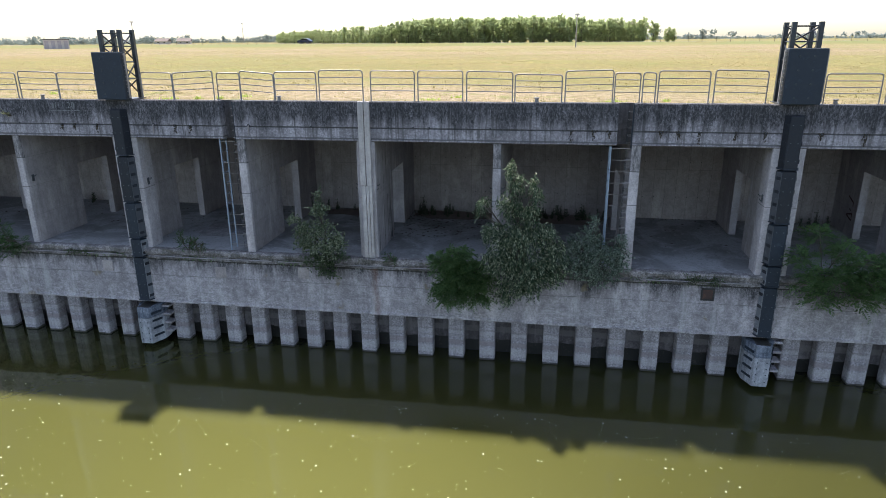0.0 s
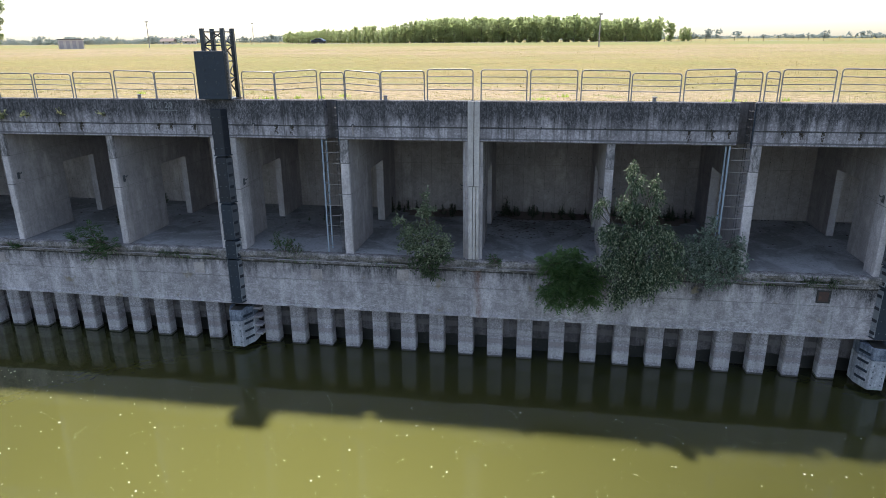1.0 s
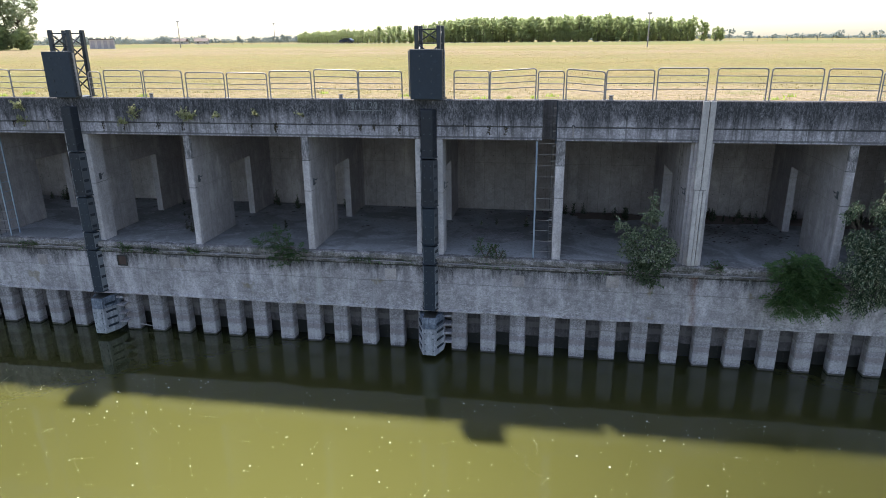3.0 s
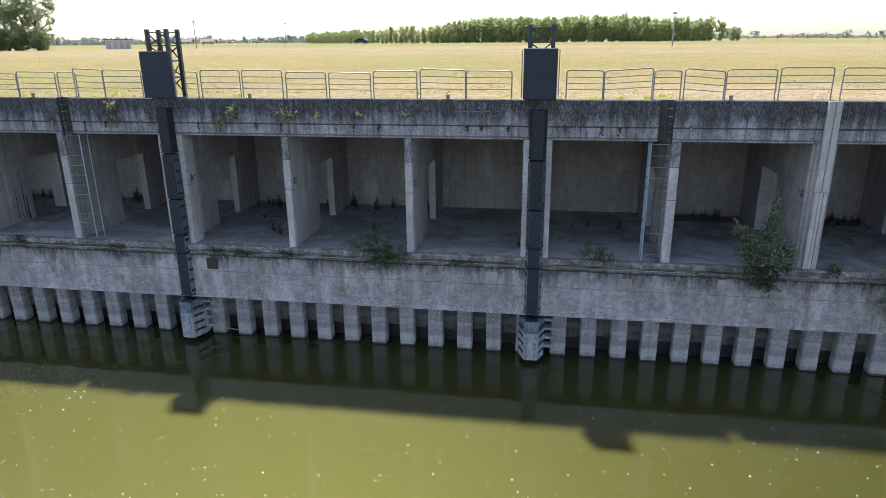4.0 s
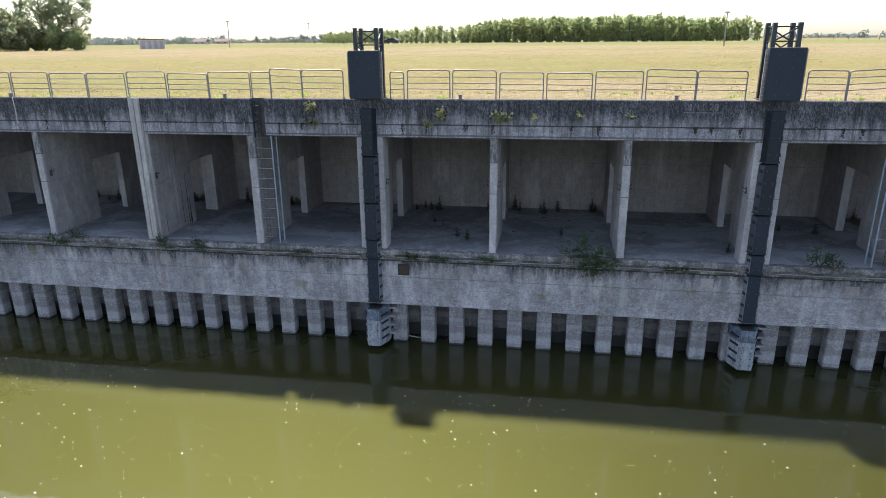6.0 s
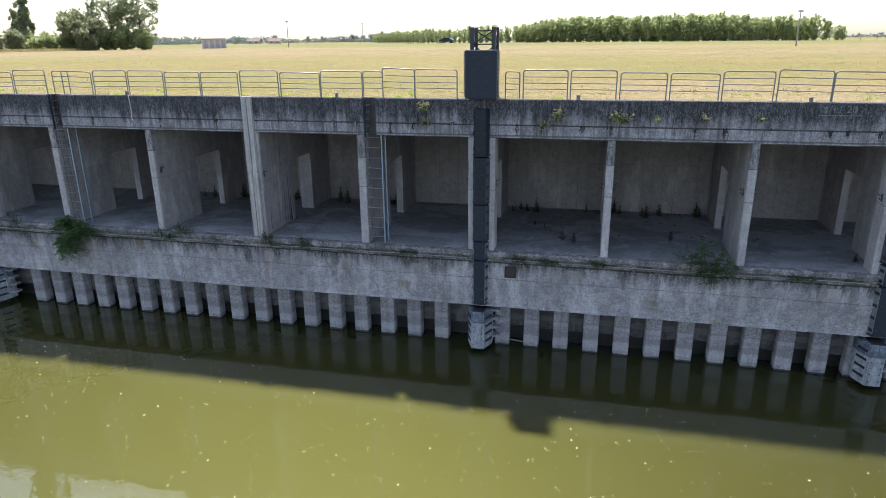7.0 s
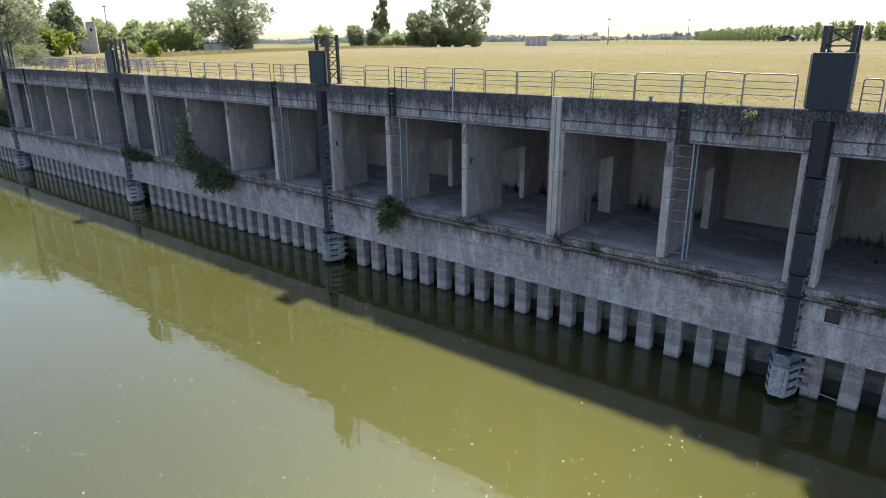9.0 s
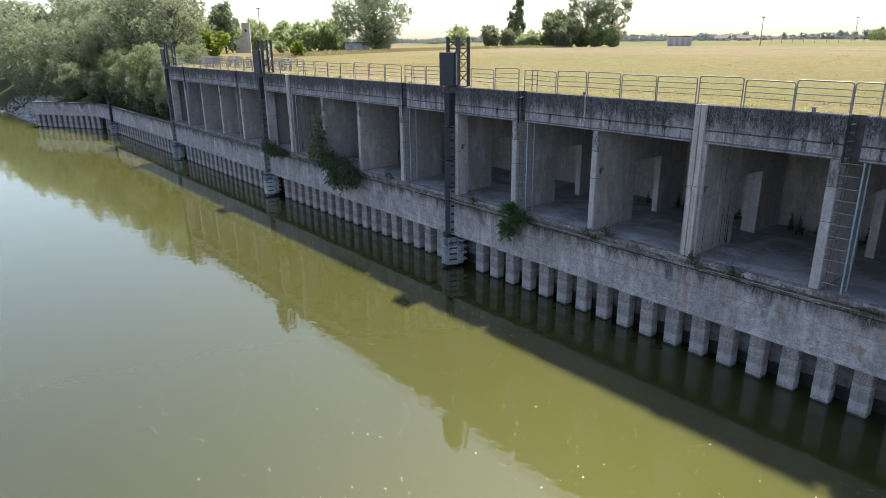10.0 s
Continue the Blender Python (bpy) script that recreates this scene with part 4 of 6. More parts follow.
def fronds(name, blobs, count, length, leaf, material, seed, droop=0.35, pairs=9):
    """Feathery compound leaves: arching stalks with pairs of leaflets, filling ellipsoids (x, y, z, rx, ry, rz)."""
    r = np.random.RandomState(seed)
    b = np.array(blobs, float)
    vol = (b[:, 3] * b[:, 4] * b[:, 5]) ** 0.75
    pick = r.choice(len(b), count, p=vol / vol.sum())
    d = r.normal(size=(count, 3))
    d /= np.linalg.norm(d, axis=1)[:, None]
    base = b[pick, :3] + d * (r.rand(count) ** 0.6)[:, None] * b[pick, 3:6] * 0.85
    out = d + 0.5 * r.normal(size=(count, 3))
    out[:, 2] = 0.45 * out[:, 2] + 0.25
    out[:, 1] -= 0.25
    out /= np.linalg.norm(out, axis=1)[:, None]
    side = np.cross(out, np.array((0.0, 0.0, 1.0)) + 0.35 * r.normal(size=(count, 3)))
    side /= np.linalg.norm(side, axis=1)[:, None] + 1e-9
    L = length * (0.55 + 0.7 * r.rand(count))
    quads = []
    for i in range(pairs):
        u = (i + 0.6) / pairs
        p = base + out * (L * u)[:, None]
        p[:, 2] -= droop * L * u * u
        size = leaf * (0.45 + 0.75 * math.sin(math.pi * (0.12 + 0.8 * u))) * (0.8 + 0.4 * r.rand(count))
        for sgn in (-1, 1):
            ax = side * sgn + out * 0.45 + 0.22 * r.normal(size=(count, 3))
            ax[:, 2] -= 0.25
            ax /= np.linalg.norm(ax, axis=1)[:, None]
            a = p + ax * size[:, None]
            mid = p + ax * (size * 0.5)[:, None]
            w = out * (size * 0.2)[:, None]
            quads.append(np.stack([p, mid + w, a, mid - w], axis=1))
    v = np.concatenate(quads).reshape(-1, 3)
    me = bpy.data.meshes.new(name)
    me.from_pydata(v.tolist(), [], np.arange(len(v)).reshape(-1, 4).tolist())
    me.materials.append(material)
    return me


def make_tree(name, label, category, height, radius, material, count, size, seed, low=0.25, group="", droop=0.0, slim=1.0, trunk=None, aspect=2.0, k=26, clump=1.0, twig=0.55):
    """A tapered trunk with limbs and an uneven leafy crown; origin at the foot."""
    r = random.Random(seed)
    f = empty(name, label, category, group)
    bm = bmesh.new()
    tr = trunk or height * 0.022
    rod(bm, (0, 0, -0.3), (0.02 * height * r.uniform(-1, 1), 0.02 * height * r.uniform(-1, 1), height * 0.8), tr, 8, tr * 0.25)
    blobs = []
    for i in range(k):
        h = low + (0.97 - low) * (i + 0.5) / k
        env = math.sin(math.pi * min(1.0, max(0.12, (h - low * 0.8) / (1.06 - low * 0.8)))) ** 0.6 * slim
        ang = i * 2.4 + r.uniform(-0.5, 0.5)
        dist = radius * env * r.uniform(0.2, 0.95)
        p = (dist * math.cos(ang), dist * math.sin(ang), height * h)
        s = radius * (0.35 + 0.65 * env) * r.uniform(0.16, 0.42) * clump
        blobs.append((*p, s, s, s * r.uniform(0.8, 1.25)))
        z0 = height * h - dist * 0.7
        rod(bm, (0, 0, max(0.1, z0)), p, tr * 0.35, 5, tr * 0.08)
    part("trunk", bm, M_BARK, f)
    crown = new("crown", leaves("crown", blobs, count, size, material, seed, aspect, droop, twig=twig))
    crown.parent = f
    return f


def plant(ob, x, y, s=1.0, first=[None], turn=0.0, dz=0.0):
    """Puts the thing itself where it is first used, and copies after that."""
    m = pose(x, y, ground_z(x, y) + dz, 0, 0, turn) @ Matrix.Diagonal((s, s, s, 1))
    if ob.get("used"):
        made = copy_thing(ob, m)
        return made
    ob["used"] = 1
    ob.matrix_basis = m
    return ob


# poplar plantation behind the road
kinds = [make_tree("poplar_tree", "young green plantation poplar", "tree", 6.6, 1.85, M_LEAF_GREEN, 1750, 0.27, 40 + i, 0.10, "poplar plantation", k=34, clump=1.0, twig=0.3) for i in range(4)]
n = 0
for row in range(4):
    for i in range(30):
        u = i / 29.0
        x, y = 22 + (-52 - 22) * u, 182 + (194 - 182) * u + row * 4.5
        s = (0.88 + 0.26 * smooth(u * 3.0)) * (1 - 0.26 * smooth((u - 0.80) * 5)) * rng.uniform(0.96, 1.05)
        plant(kinds[n % 4], x + rng.uniform(-0.5, 0.5), y + rng.uniform(-0.4, 0.4), s, turn=rng.uniform(0, 360))
        n += 1
for i in range(34):
    u = i / 33.0
    plant(kinds[n % 4], -56 - 92 * u, 205 + 146 * u, rng.uniform(0.78, 0.98), turn=rng.uniform(0, 360))
    n += 1
plant(kinds[0], 25.4, 184, 0.88)
plant(kinds[1], 29.8, 189, 0.72)
plant(kinds[2], 31.3, 190, 0.62)

# trees on the west side of the meadow
big = make_tree("broad_poplar_tree", "tall broad dark green tree on the meadow edge", "tree", 13.8, 8.2, M_LEAF_DARK, 46000, 0.16, 11, 0.05, "field trees", k=80, clump=0.78)
plant(big, -154.6, 83.2)
twin = make_tree("twin_poplar_tree", "tall leafy poplar of a pair on the meadow edge", "tree", 13.6, 4.7, M_LEAF_DARK, 27000, 0.135, 12, 0.06, "twin field poplars", k=44, clump=0.85)
plant(twin, -138.4, 135.3)
plant(twin, -132.9, 138.0, 0.98, turn=130)
hedge = make_tree("hedgerow_tree", "round green tree behind the meadow", "tree", 7.2, 3.5, M_LEAF_GREEN, 7000, 0.23, 13, 0.04, "hedgerow trees", k=36, clump=0.85)
for x, y, s in ((-168.5, 77.5, 0.92), (-166.5, 80.0, 1.02), (-171, 73, 0.95), (-175, 77, 0.95), (-187, 77.0, 1.0), (-190, 71.0, 1.0), (-161, 79.0, 0.4), (-205, 86, 1.05), (-203, 91, 1.0),
                (-208, 80, 1.1), (-210, 74, 1.15), (-200, 98, 0.95), (-213, 68, 1.2), (-216, 62, 1.2), (-240, 92, 1.35), (-236, 101, 1.25), (-245, 82, 1.4)):
    plant(hedge, x, y, s, turn=rng.uniform(0, 360))
lomb = make_tree("lombardy_poplar", "slim upright dark poplar", "tree", 13.0, 2.0, M_LEAF_DARK, 12000, 0.2, 21, 0.06, "slim poplars", slim=0.85, k=60, clump=1.15, twig=0.35)
plant(lomb, -159.6, 132.7)
plant(lomb, -163.2, 133.5, 0.72)
silver = make_tree("silver_tree", "pale silvery green tree", "tree", 8.0, 4.2, M_LEAF_WILLOW, 9000, 0.28, 22, 0.08, "silver trees")
plant(silver, -141.5, 129.5, 1.05)
plant(silver, -146.0, 131.5, 0.6, turn=120)
plant(silver, -139.0, 128.0, 0.8, turn=200)
plant(silver, -153.3, 116.5, 0.62, turn=50)
plant(silver, -150.5, 119.5, 0.52, turn=90)
bush = make_tree("meadow_bush", "round green bush on the meadow edge", "bush", 4.0, 2.6, M_LEAF_GREEN, 3600, 0.22, 23, 0.04, "meadow bushes")
for x, y, s in ((-138.5, 133.0, 1.0), (-135.0, 134.5, 1.2), (-131.0, 136.0, 1.0), (-141.0, 132.0, 0.9), (-159.0, 131.0, 1.0), (-146.5, 125, 0.95), (-143.5, 126.5, 0.8), (-149, 124, 0.7), (-180.8, 130.3, 1.4), (-166, 66, 0.6)):
    plant(bush, x, y, s, turn=rng.uniform(0, 360))
ybush = make_tree("yellow_bush", "bright yellow-green bush beside the meadow", "bush", 4.8, 2.6, M_LEAF_YELLOW, 5000, 0.24, 24, 0.05)
plant(ybush, -139.0, 40.5)
plant(ybush, -134.5, 54.0, 0.5, turn=110)
plant(ybush, -145.5, 127.5, 0.55, turn=40)

# willows behind the low bank wall
wil = [make_tree("willow_tree", "olive-green willow on the bank" if i == 2 else "silvery grey-green willow on the bank", "tree", 11.0, 5.0, M_LEAF_OLIVE if i == 2 else M_LEAF_WILLOW, 42000, 0.098, 60 + i, 0.03, "bank willows", 0.3,
                 aspect=3.4, k=120, clump=0.62, twig=0.8) for i in range(3)]
wil.append(make_tree("willow_tree", "silvery grey-green willow far along the bank", "tree", 11.0, 5.0, M_LEAF_WILLOW, 16000, 0.115, 65, 0.03, "bank willows", 0.3, aspect=3.2, k=110, clump=0.64, twig=0.8))
SPOTS = [(-113.5, 27.0, 0.55), (-118, 27.2, 0.7), (-124, 27.2, 0.8), (-130, 27.4, 0.9), (-136.5, 27.6, 0.95), (-143, 27.6, 0.9), (-149, 25.5, 0.8), (-155, 22.5, 0.75),
         (-121, 30.5, 0.85), (-128, 32.5, 1.0), (-136, 34, 1.15), (-144, 36, 1.25), (-151, 33, 1.25), (-158, 29, 1.2), (-164, 26, 1.0), (-172, 24, 1.0), (-181, 23, 1.05),
         (-191, 22, 1.1), (-203, 22, 1.2), (-168, 33, 1.25), (-180, 31, 1.3), (-195, 31, 1.35), (-215, 25, 1.4), (-240, 25, 1.5), (-265, 24, 1.6)]
for i, (x, y, s) in enumerate(SPOTS):
    plant(wil[i % 3 if x > -160 and y < 33 else 3], x, y, s, turn=rng.uniform(0, 360))
bramble = make_tree("bramble", "dark green bramble bush behind the bank wall", "bush", 1.9, 2.1, M_LEAF_BUSH, 2600, 0.13, 81, 0.02, "brambles behind the bank wall", k=22, clump=1.2, twig=0.6)
for i in range(19):
    plant(bramble, -111.8 - 1.95 * i, 26.3 + rng.uniform(-0.3, 0.6) - max(0, i - 17) * 1.2, rng.uniform(0.75, 1.25), turn=rng.uniform(0, 360))
tall = make_tree("tall_bank_tree", "tall dark green tree behind the willows", "tree", 15.0, 5.2, M_LEAF_DARK, 10000, 0.34, 71, 0.12, "tall bank trees", k=40, clump=0.9, twig=0.4)
for x, y, s in ((-178, 58.5, 0.7), (-172, 45, 1.0), (-168, 47.5, 0.85), (-180, 46, 1.05), (-175, 38, 1.1), (-184, 40, 1.1), (-170, 33, 1.05), (-178, 31, 1.15), (-190, 33, 1.25), (-186, 25, 1.2), (-198, 27, 1.3),
                (-196, 39, 1.25), (-212, 24, 1.35), (-230, 24, 1.4), (-255, 23, 1.5), (-285, 22, 1.6)):
    plant(tall, x, y, s, turn=rng.uniform(0, 360))

# far woods round the horizon: a low hedge line with separate crowns standing out of it
r = np.random.RandomState(5)
blobs = []
for ang in np.arange(-62, 75, 0.28):
    a = radians(ang)
    D = 560 + 60 * math.sin(ang * 0.31) + r.uniform(-30, 30)
    hgt = (3.3 if ang > 14 else 1.9) + 0.8 * math.sin(ang * 0.9) + r.uniform(-0.5, 0.9)
    blobs.append((-15 - D * math.sin(a), D * math.cos(a), 0.6 + hgt * 0.45, 3.2, 3.2, hgt * 0.6))
for i in range(150):
    a = radians(r.uniform(-62, 75))
    D = r.uniform(480, 600)
    hgt = r.uniform(3.4, 5.4) + 1.6 * (r.rand() < 0.2)
    cx, cy = -15 - D * math.sin(a), D * math.cos(a)
    for q in range(5):
        w = hgt * r.uniform(0.22, 0.36)
        blobs.append((cx + r.normal() * hgt * 0.3, cy + r.normal() * hgt * 0.3, 0.6 + hgt * r.uniform(0.35, 0.85), w, w, w * 0.8))
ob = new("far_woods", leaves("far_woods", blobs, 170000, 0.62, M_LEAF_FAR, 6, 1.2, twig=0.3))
tagged(ob, "line of distant trees, air haze tinted into their blue-green leaves", "woods", kind="stuff")

# ---- shrubs on the ledge ----


def stems(f, foot, blobs, seed):
    """Branching stems from one foot to a handful of leafy clumps."""
    r = random.Random(seed)
    bm = bmesh.new()
    fx, fy, fz = foot
    for bx, by, bz, rx, ry, rz in blobs:
        mid = ((fx + bx) / 2 + r.uniform(-0.1, 0.1), (fy + by) / 2, (fz + bz) / 2 + 0.25 * abs(bx - fx))
        path_rod(bm, [foot, mid, (bx, by, bz + rz * 0.5)], 0.022, 5)
        for _ in range(5):
            rod(bm, mid, (bx + r.uniform(-0.8, 0.8) * rx, by + r.uniform(-0.8, 0.8) * ry, bz + r.uniform(-0.7, 0.9) * rz), 0.01, 4, 0.004)
    tagged(part("stem", bm, M_BARK, f), kind="stuff")


def shrub(name, label, foot, blobs, material, count, size, seed, droop=0.0, aspect=2.2, category="shrub", group=""):
    f = empty(name, label, category, group)
    stems(f, foot, blobs, seed)
    crown = new("foliage", leaves("foliage", blobs, count, size, material, seed, aspect, droop, 0.02, 7))
    crown.parent = f
    return f


def feathery_shrub(name, label, foot, blobs, material, count, length, leaf, seed, droop):
    f = empty(name, label, "shrub", "leafy shrubs on the ledge")
    stems(f, foot, blobs, seed)
    crown = new("foliage", fronds("foliage", blobs, count, length, leaf, material, seed, droop))
    crown.parent = f
    return f


shrub("willow_shrub", "grey-green willow shrub with pale sunlit tip rooted on the ledge", (-0.9, 24.1, -6.3),
      [(-1.3, 22.6, -2.15, 0.2, 0.22, 0.38), (-1.08, 22.6, -2.7, 0.34, 0.32, 0.4), (-0.5, 22.7, -2.65, 0.2, 0.22, 0.36), (-0.38, 22.6, -3.15, 0.28, 0.3, 0.36), (-2.25, 22.6, -3.38, 0.28, 0.3, 0.2),
       (-2.4, 22.7, -3.75, 0.24, 0.3, 0.22), (-1.3, 22.6, -3.5, 0.5, 0.42, 0.48), (-0.6, 22.6, -3.75, 0.42, 0.4, 0.42), (-1.9, 22.7, -4.55, 0.48, 0.45, 0.48), (-0.95, 22.6, -4.65, 0.8, 0.6, 0.66),
       (-0.05, 22.7, -4.5, 0.48, 0.5, 0.46), (0.3, 22.8, -5.1, 0.5, 0.5, 0.48), (-1.6, 22.7, -5.55, 0.75, 0.6, 0.75), (-0.6, 22.6, -5.85, 0.9, 0.6, 0.85), (0.2, 22.8, -5.9, 0.66, 0.5, 0.75),
       (-1.4, 22.9, -6.85, 0.5, 0.4, 0.66), (-0.6, 22.8, -6.6, 0.55, 0.4, 0.55)], M_LEAF_TIP, 25000, 0.037, 1, 0.75, 2.8)
feathery_shrub("leafy_shrub", "dark green feathery shrub hanging over the ledge", (-3.0, 24.1, -6.3),
      [(-4.0, 23.4, -6.0, 0.4, 0.45, 0.35), (-3.3, 23.3, -5.8, 0.65, 0.6, 0.5), (-3.2, 23.2, -6.5, 0.85, 0.65, 0.7), (-3.6, 23.2, -7.15, 0.6, 0.5, 0.5), (-2.5, 23.2, -6.5, 0.6, 0.6, 0.7), (-2.6, 23.2, -7.15, 0.5, 0.45, 0.45),
       (-4.1, 23.5, -7.1, 0.22, 0.3, 0.22)], M_LEAF_LUSH, 950, 0.42, 0.12, 2, 0.5)
shrub("grey_shrub", "dusty grey-green bush on the ledge at a ladder", (2.1, 24.1, -6.3),
      [(1.7, 23.3, -4.15, 0.24, 0.25, 0.3), (1.65, 23.3, -4.7, 0.48, 0.42, 0.42), (1.1, 23.3, -5.1, 0.5, 0.45, 0.45), (2.0, 23.3, -5.3, 0.75, 0.55, 0.55), (2.7, 23.4, -4.95, 0.3, 0.35, 0.4), (2.7, 23.3, -5.65, 0.48, 0.45, 0.55),
       (1.3, 23.2, -5.8, 0.65, 0.5, 0.55), (2.0, 23.2, -6.15, 0.85, 0.45, 0.5), (0.75, 23.3, -5.6, 0.35, 0.35, 0.4)], M_LEAF_GREY, 11000, 0.045, 3, 0.15, 1.8)
shrub("pointed_shrub", "grey-green pointed shrub on the chamber ledge", (-8.8, 24.2, -6.3),
      [(-8.72, 23.3, -3.5, 0.16, 0.2, 0.34), (-8.75, 23.3, -4.05, 0.38, 0.36, 0.36), (-9.85, 23.4, -4.5, 0.26, 0.28, 0.3), (-9.5, 23.3, -4.9, 0.42, 0.4, 0.36), (-8.75, 23.3, -4.85, 0.7, 0.5, 0.46), (-8.05, 23.3, -5.25, 0.36, 0.36, 0.36),
       (-9.3, 23.3, -5.45, 0.55, 0.45, 0.45), (-8.5, 23.2, -5.55, 0.75, 0.5, 0.45)], M_LEAF_SHRUB, 5600, 0.05, 4, 0.1, 1.8)
shrub("undergrowth", "tangle of dark green bramble under a grey shrub", (-8.8, 24.1, -6.4),
      [(-8.9, 23.4, -6.1, 0.8, 0.45, 0.32), (-8.7, 23.5, -6.6, 0.55, 0.35, 0.35), (-8.1, 23.5, -6.0, 0.4, 0.3, 0.25)], M_LEAF_BUSH, 1900, 0.045, 41, 0.3, 2.2)
feathery_shrub("leafy_shrub", "bright green feathery shrub spilling over the ledge", (10.0, 24.1, -6.3),
      [(9.6, 24.0, -4.5, 0.5, 0.5, 0.3), (9.0, 23.6, -5.3, 0.45, 0.5, 0.35), (10.3, 23.5, -5.0, 0.5, 0.5, 0.35), (11.2, 23.4, -5.4, 0.7, 0.6, 0.45), (10.0, 23.2, -5.8, 1.2, 0.5, 0.3), (11.2, 23.2, -6.0, 0.9, 0.5, 0.35),
       (9.3, 23.3, -6.1, 0.6, 0.4, 0.3), (9.7, 23.2, -6.6, 0.5, 0.4, 0.35), (11.0, 23.2, -6.6, 0.7, 0.4, 0.35), (12.4, 23.4, -5.8, 0.8, 0.6, 0.6), (12.5, 23.3, -6.5, 0.7, 0.5, 0.5)],
      M_LEAF_LUSH, 900, 0.5, 0.12, 5, 0.45)
feathery_shrub("fern_shrub", "feathery green seedling tree on the ledge", (-23.5, 24.1, -6.25),
      [(-24.2, 23.8, -5.95, 0.5, 0.4, 0.35), (-23.7, 23.9, -5.55, 0.4, 0.4, 0.35), (-23.2, 23.7, -6.0, 0.5, 0.4, 0.4), (-22.8, 23.7, -6.2, 0.4, 0.35, 0.35), (-23.5, 23.6, -6.5, 0.6, 0.35, 0.35)],
      M_LEAF_FERN, 190, 0.36, 0.085, 6, 0.25)
shrub("leafy_shrub", "dark green bush hanging down the quay wall", (-69.5, 24.1, -6.3),
      [(-70.5, 23.4, -6.0, 1.3, 0.8, 0.8), (-68.8, 23.3, -6.2, 1.5, 0.8, 0.9), (-69.8, 23.2, -7.0, 1.3, 0.6, 0.8), (-68.0, 23.4, -6.8, 1.0, 0.6, 0.6), (-71.8, 23.6, -5.9, 0.9, 0.6, 0.7)],
      M_LEAF_BUSH, 7000, 0.07, 7, 0.3, 2.8, group="leafy shrubs on the ledge")
shrub("tall_shrub", "tall thin grey-green shrub on the ledge", (-73.0, 24.2, -6.3),
      [(-73.2, 23.8, -3.3, 0.4, 0.4, 0.8), (-73.1, 23.7, -4.5, 0.9, 0.6, 0.8), (-72.6, 23.6, -5.4, 1.0, 0.6, 0.8), (-73.8, 23.6, -5.8, 0.8, 0.6, 0.7)], M_LEAF_SHRUB, 3200, 0.075, 8, 0.1, 2.6)
shrub("leafy_shrub", "dark green bush growing at a fender", (-80.8, 24.1, -6.3),
      [(-81.6, 23.5, -6.1, 1.0, 0.6, 0.6), (-80.6, 23.5, -6.3, 1.0, 0.6, 0.6), (-79.2, 23.6, -6.3, 0.7, 0.5, 0.4)], M_LEAF_BUSH, 3200, 0.07, 9, group="leafy shrubs on the ledge")
feathery_shrub("fern_shrub", "feathery green seedling tree over the wall", (-52.2, 24.1, -6.25),
      [(-52.6, 23.7, -6.0, 0.6, 0.5, 0.35), (-51.8, 23.6, -6.3, 0.7, 0.5, 0.4), (-52.3, 23.4, -6.9, 0.6, 0.4, 0.5), (-52.7, 23.5, -7.4, 0.35, 0.3, 0.4)], M_LEAF_LUSH, 420, 0.4, 0.11, 10, 0.4)
for i, (x, z, w, h) in enumerate([(-14.9, -5.75, 0.6, 0.5), (-14.4, -5.95, 0.4, 0.4), (-46.4, -6.0, 0.5, 0.35), (-6.1, -6.1, 0.35, 0.35), (-42.1, -6.2, 0.4, 0.4), (-40.3, -6.25, 0.45, 0.4), (-30.8, -6.4, 0.4, 0.22), (-29.6, -6.45, 0.5, 0.15),
                                  (-64.2, -6.0, 0.5, 0.3), (-47.4, -6.3, 0.6, 0.3), (-55.8, -6.1, 0.35, 0.5), (-35.6, -6.4, 0.5, 0.15), (-27.6, -6.4, 0.4, 0.15), (-20.2, -6.45, 0.6, 0.15), (5.9, -6.4, 0.8, 0.2)]):
    shrub("ledge_weed", "small green weed rooted in the ledge crack", (x, 24.05, z - h), [(x - w * 0.4, 23.95, z, w * 0.6, 0.22, h), (x + w * 0.4, 23.95, z - h * 0.2, w * 0.6, 0.22, h * 0.8)],
          M_LEAF_BUSH if i % 3 else M_LEAF_FERN, int(430 * w / 0.4), 0.024, 100 + i, 0.0, 3.4, "weed", "weeds on the ledge")
for i, (x, z, w, h) in enumerate([(-34.76, -0.32, 0.2, 0.2), (-34.72, -0.9, 0.16, 0.15), (-29.5, -0.55, 0.22, 0.28), (-29.97, -0.92, 0.18, 0.1), (-27.13, -0.62, 0.36, 0.24), (-25.85, -0.64, 0.1, 0.09),
                                  (-22.28, -0.57, 0.08, 0.12), (-24.2, -0.55, 0.07, 0.1)]):
    shrub("wall_weed", "pale yellow-green weed rooted in the coping beam", (x, FACE + 0.03, z - h), [(x - w * 0.4, 24.0, z, w * 0.6, 0.16, h), (x + w * 0.4, 24.02, z - h * 0.2, w * 0.6, 0.14, h * 0.8)],
          M_LEAF_PALE, int(260 * w / 0.3), 0.05, 130 + i, 0.0, 2.2, "weed", "weeds on the coping beam")

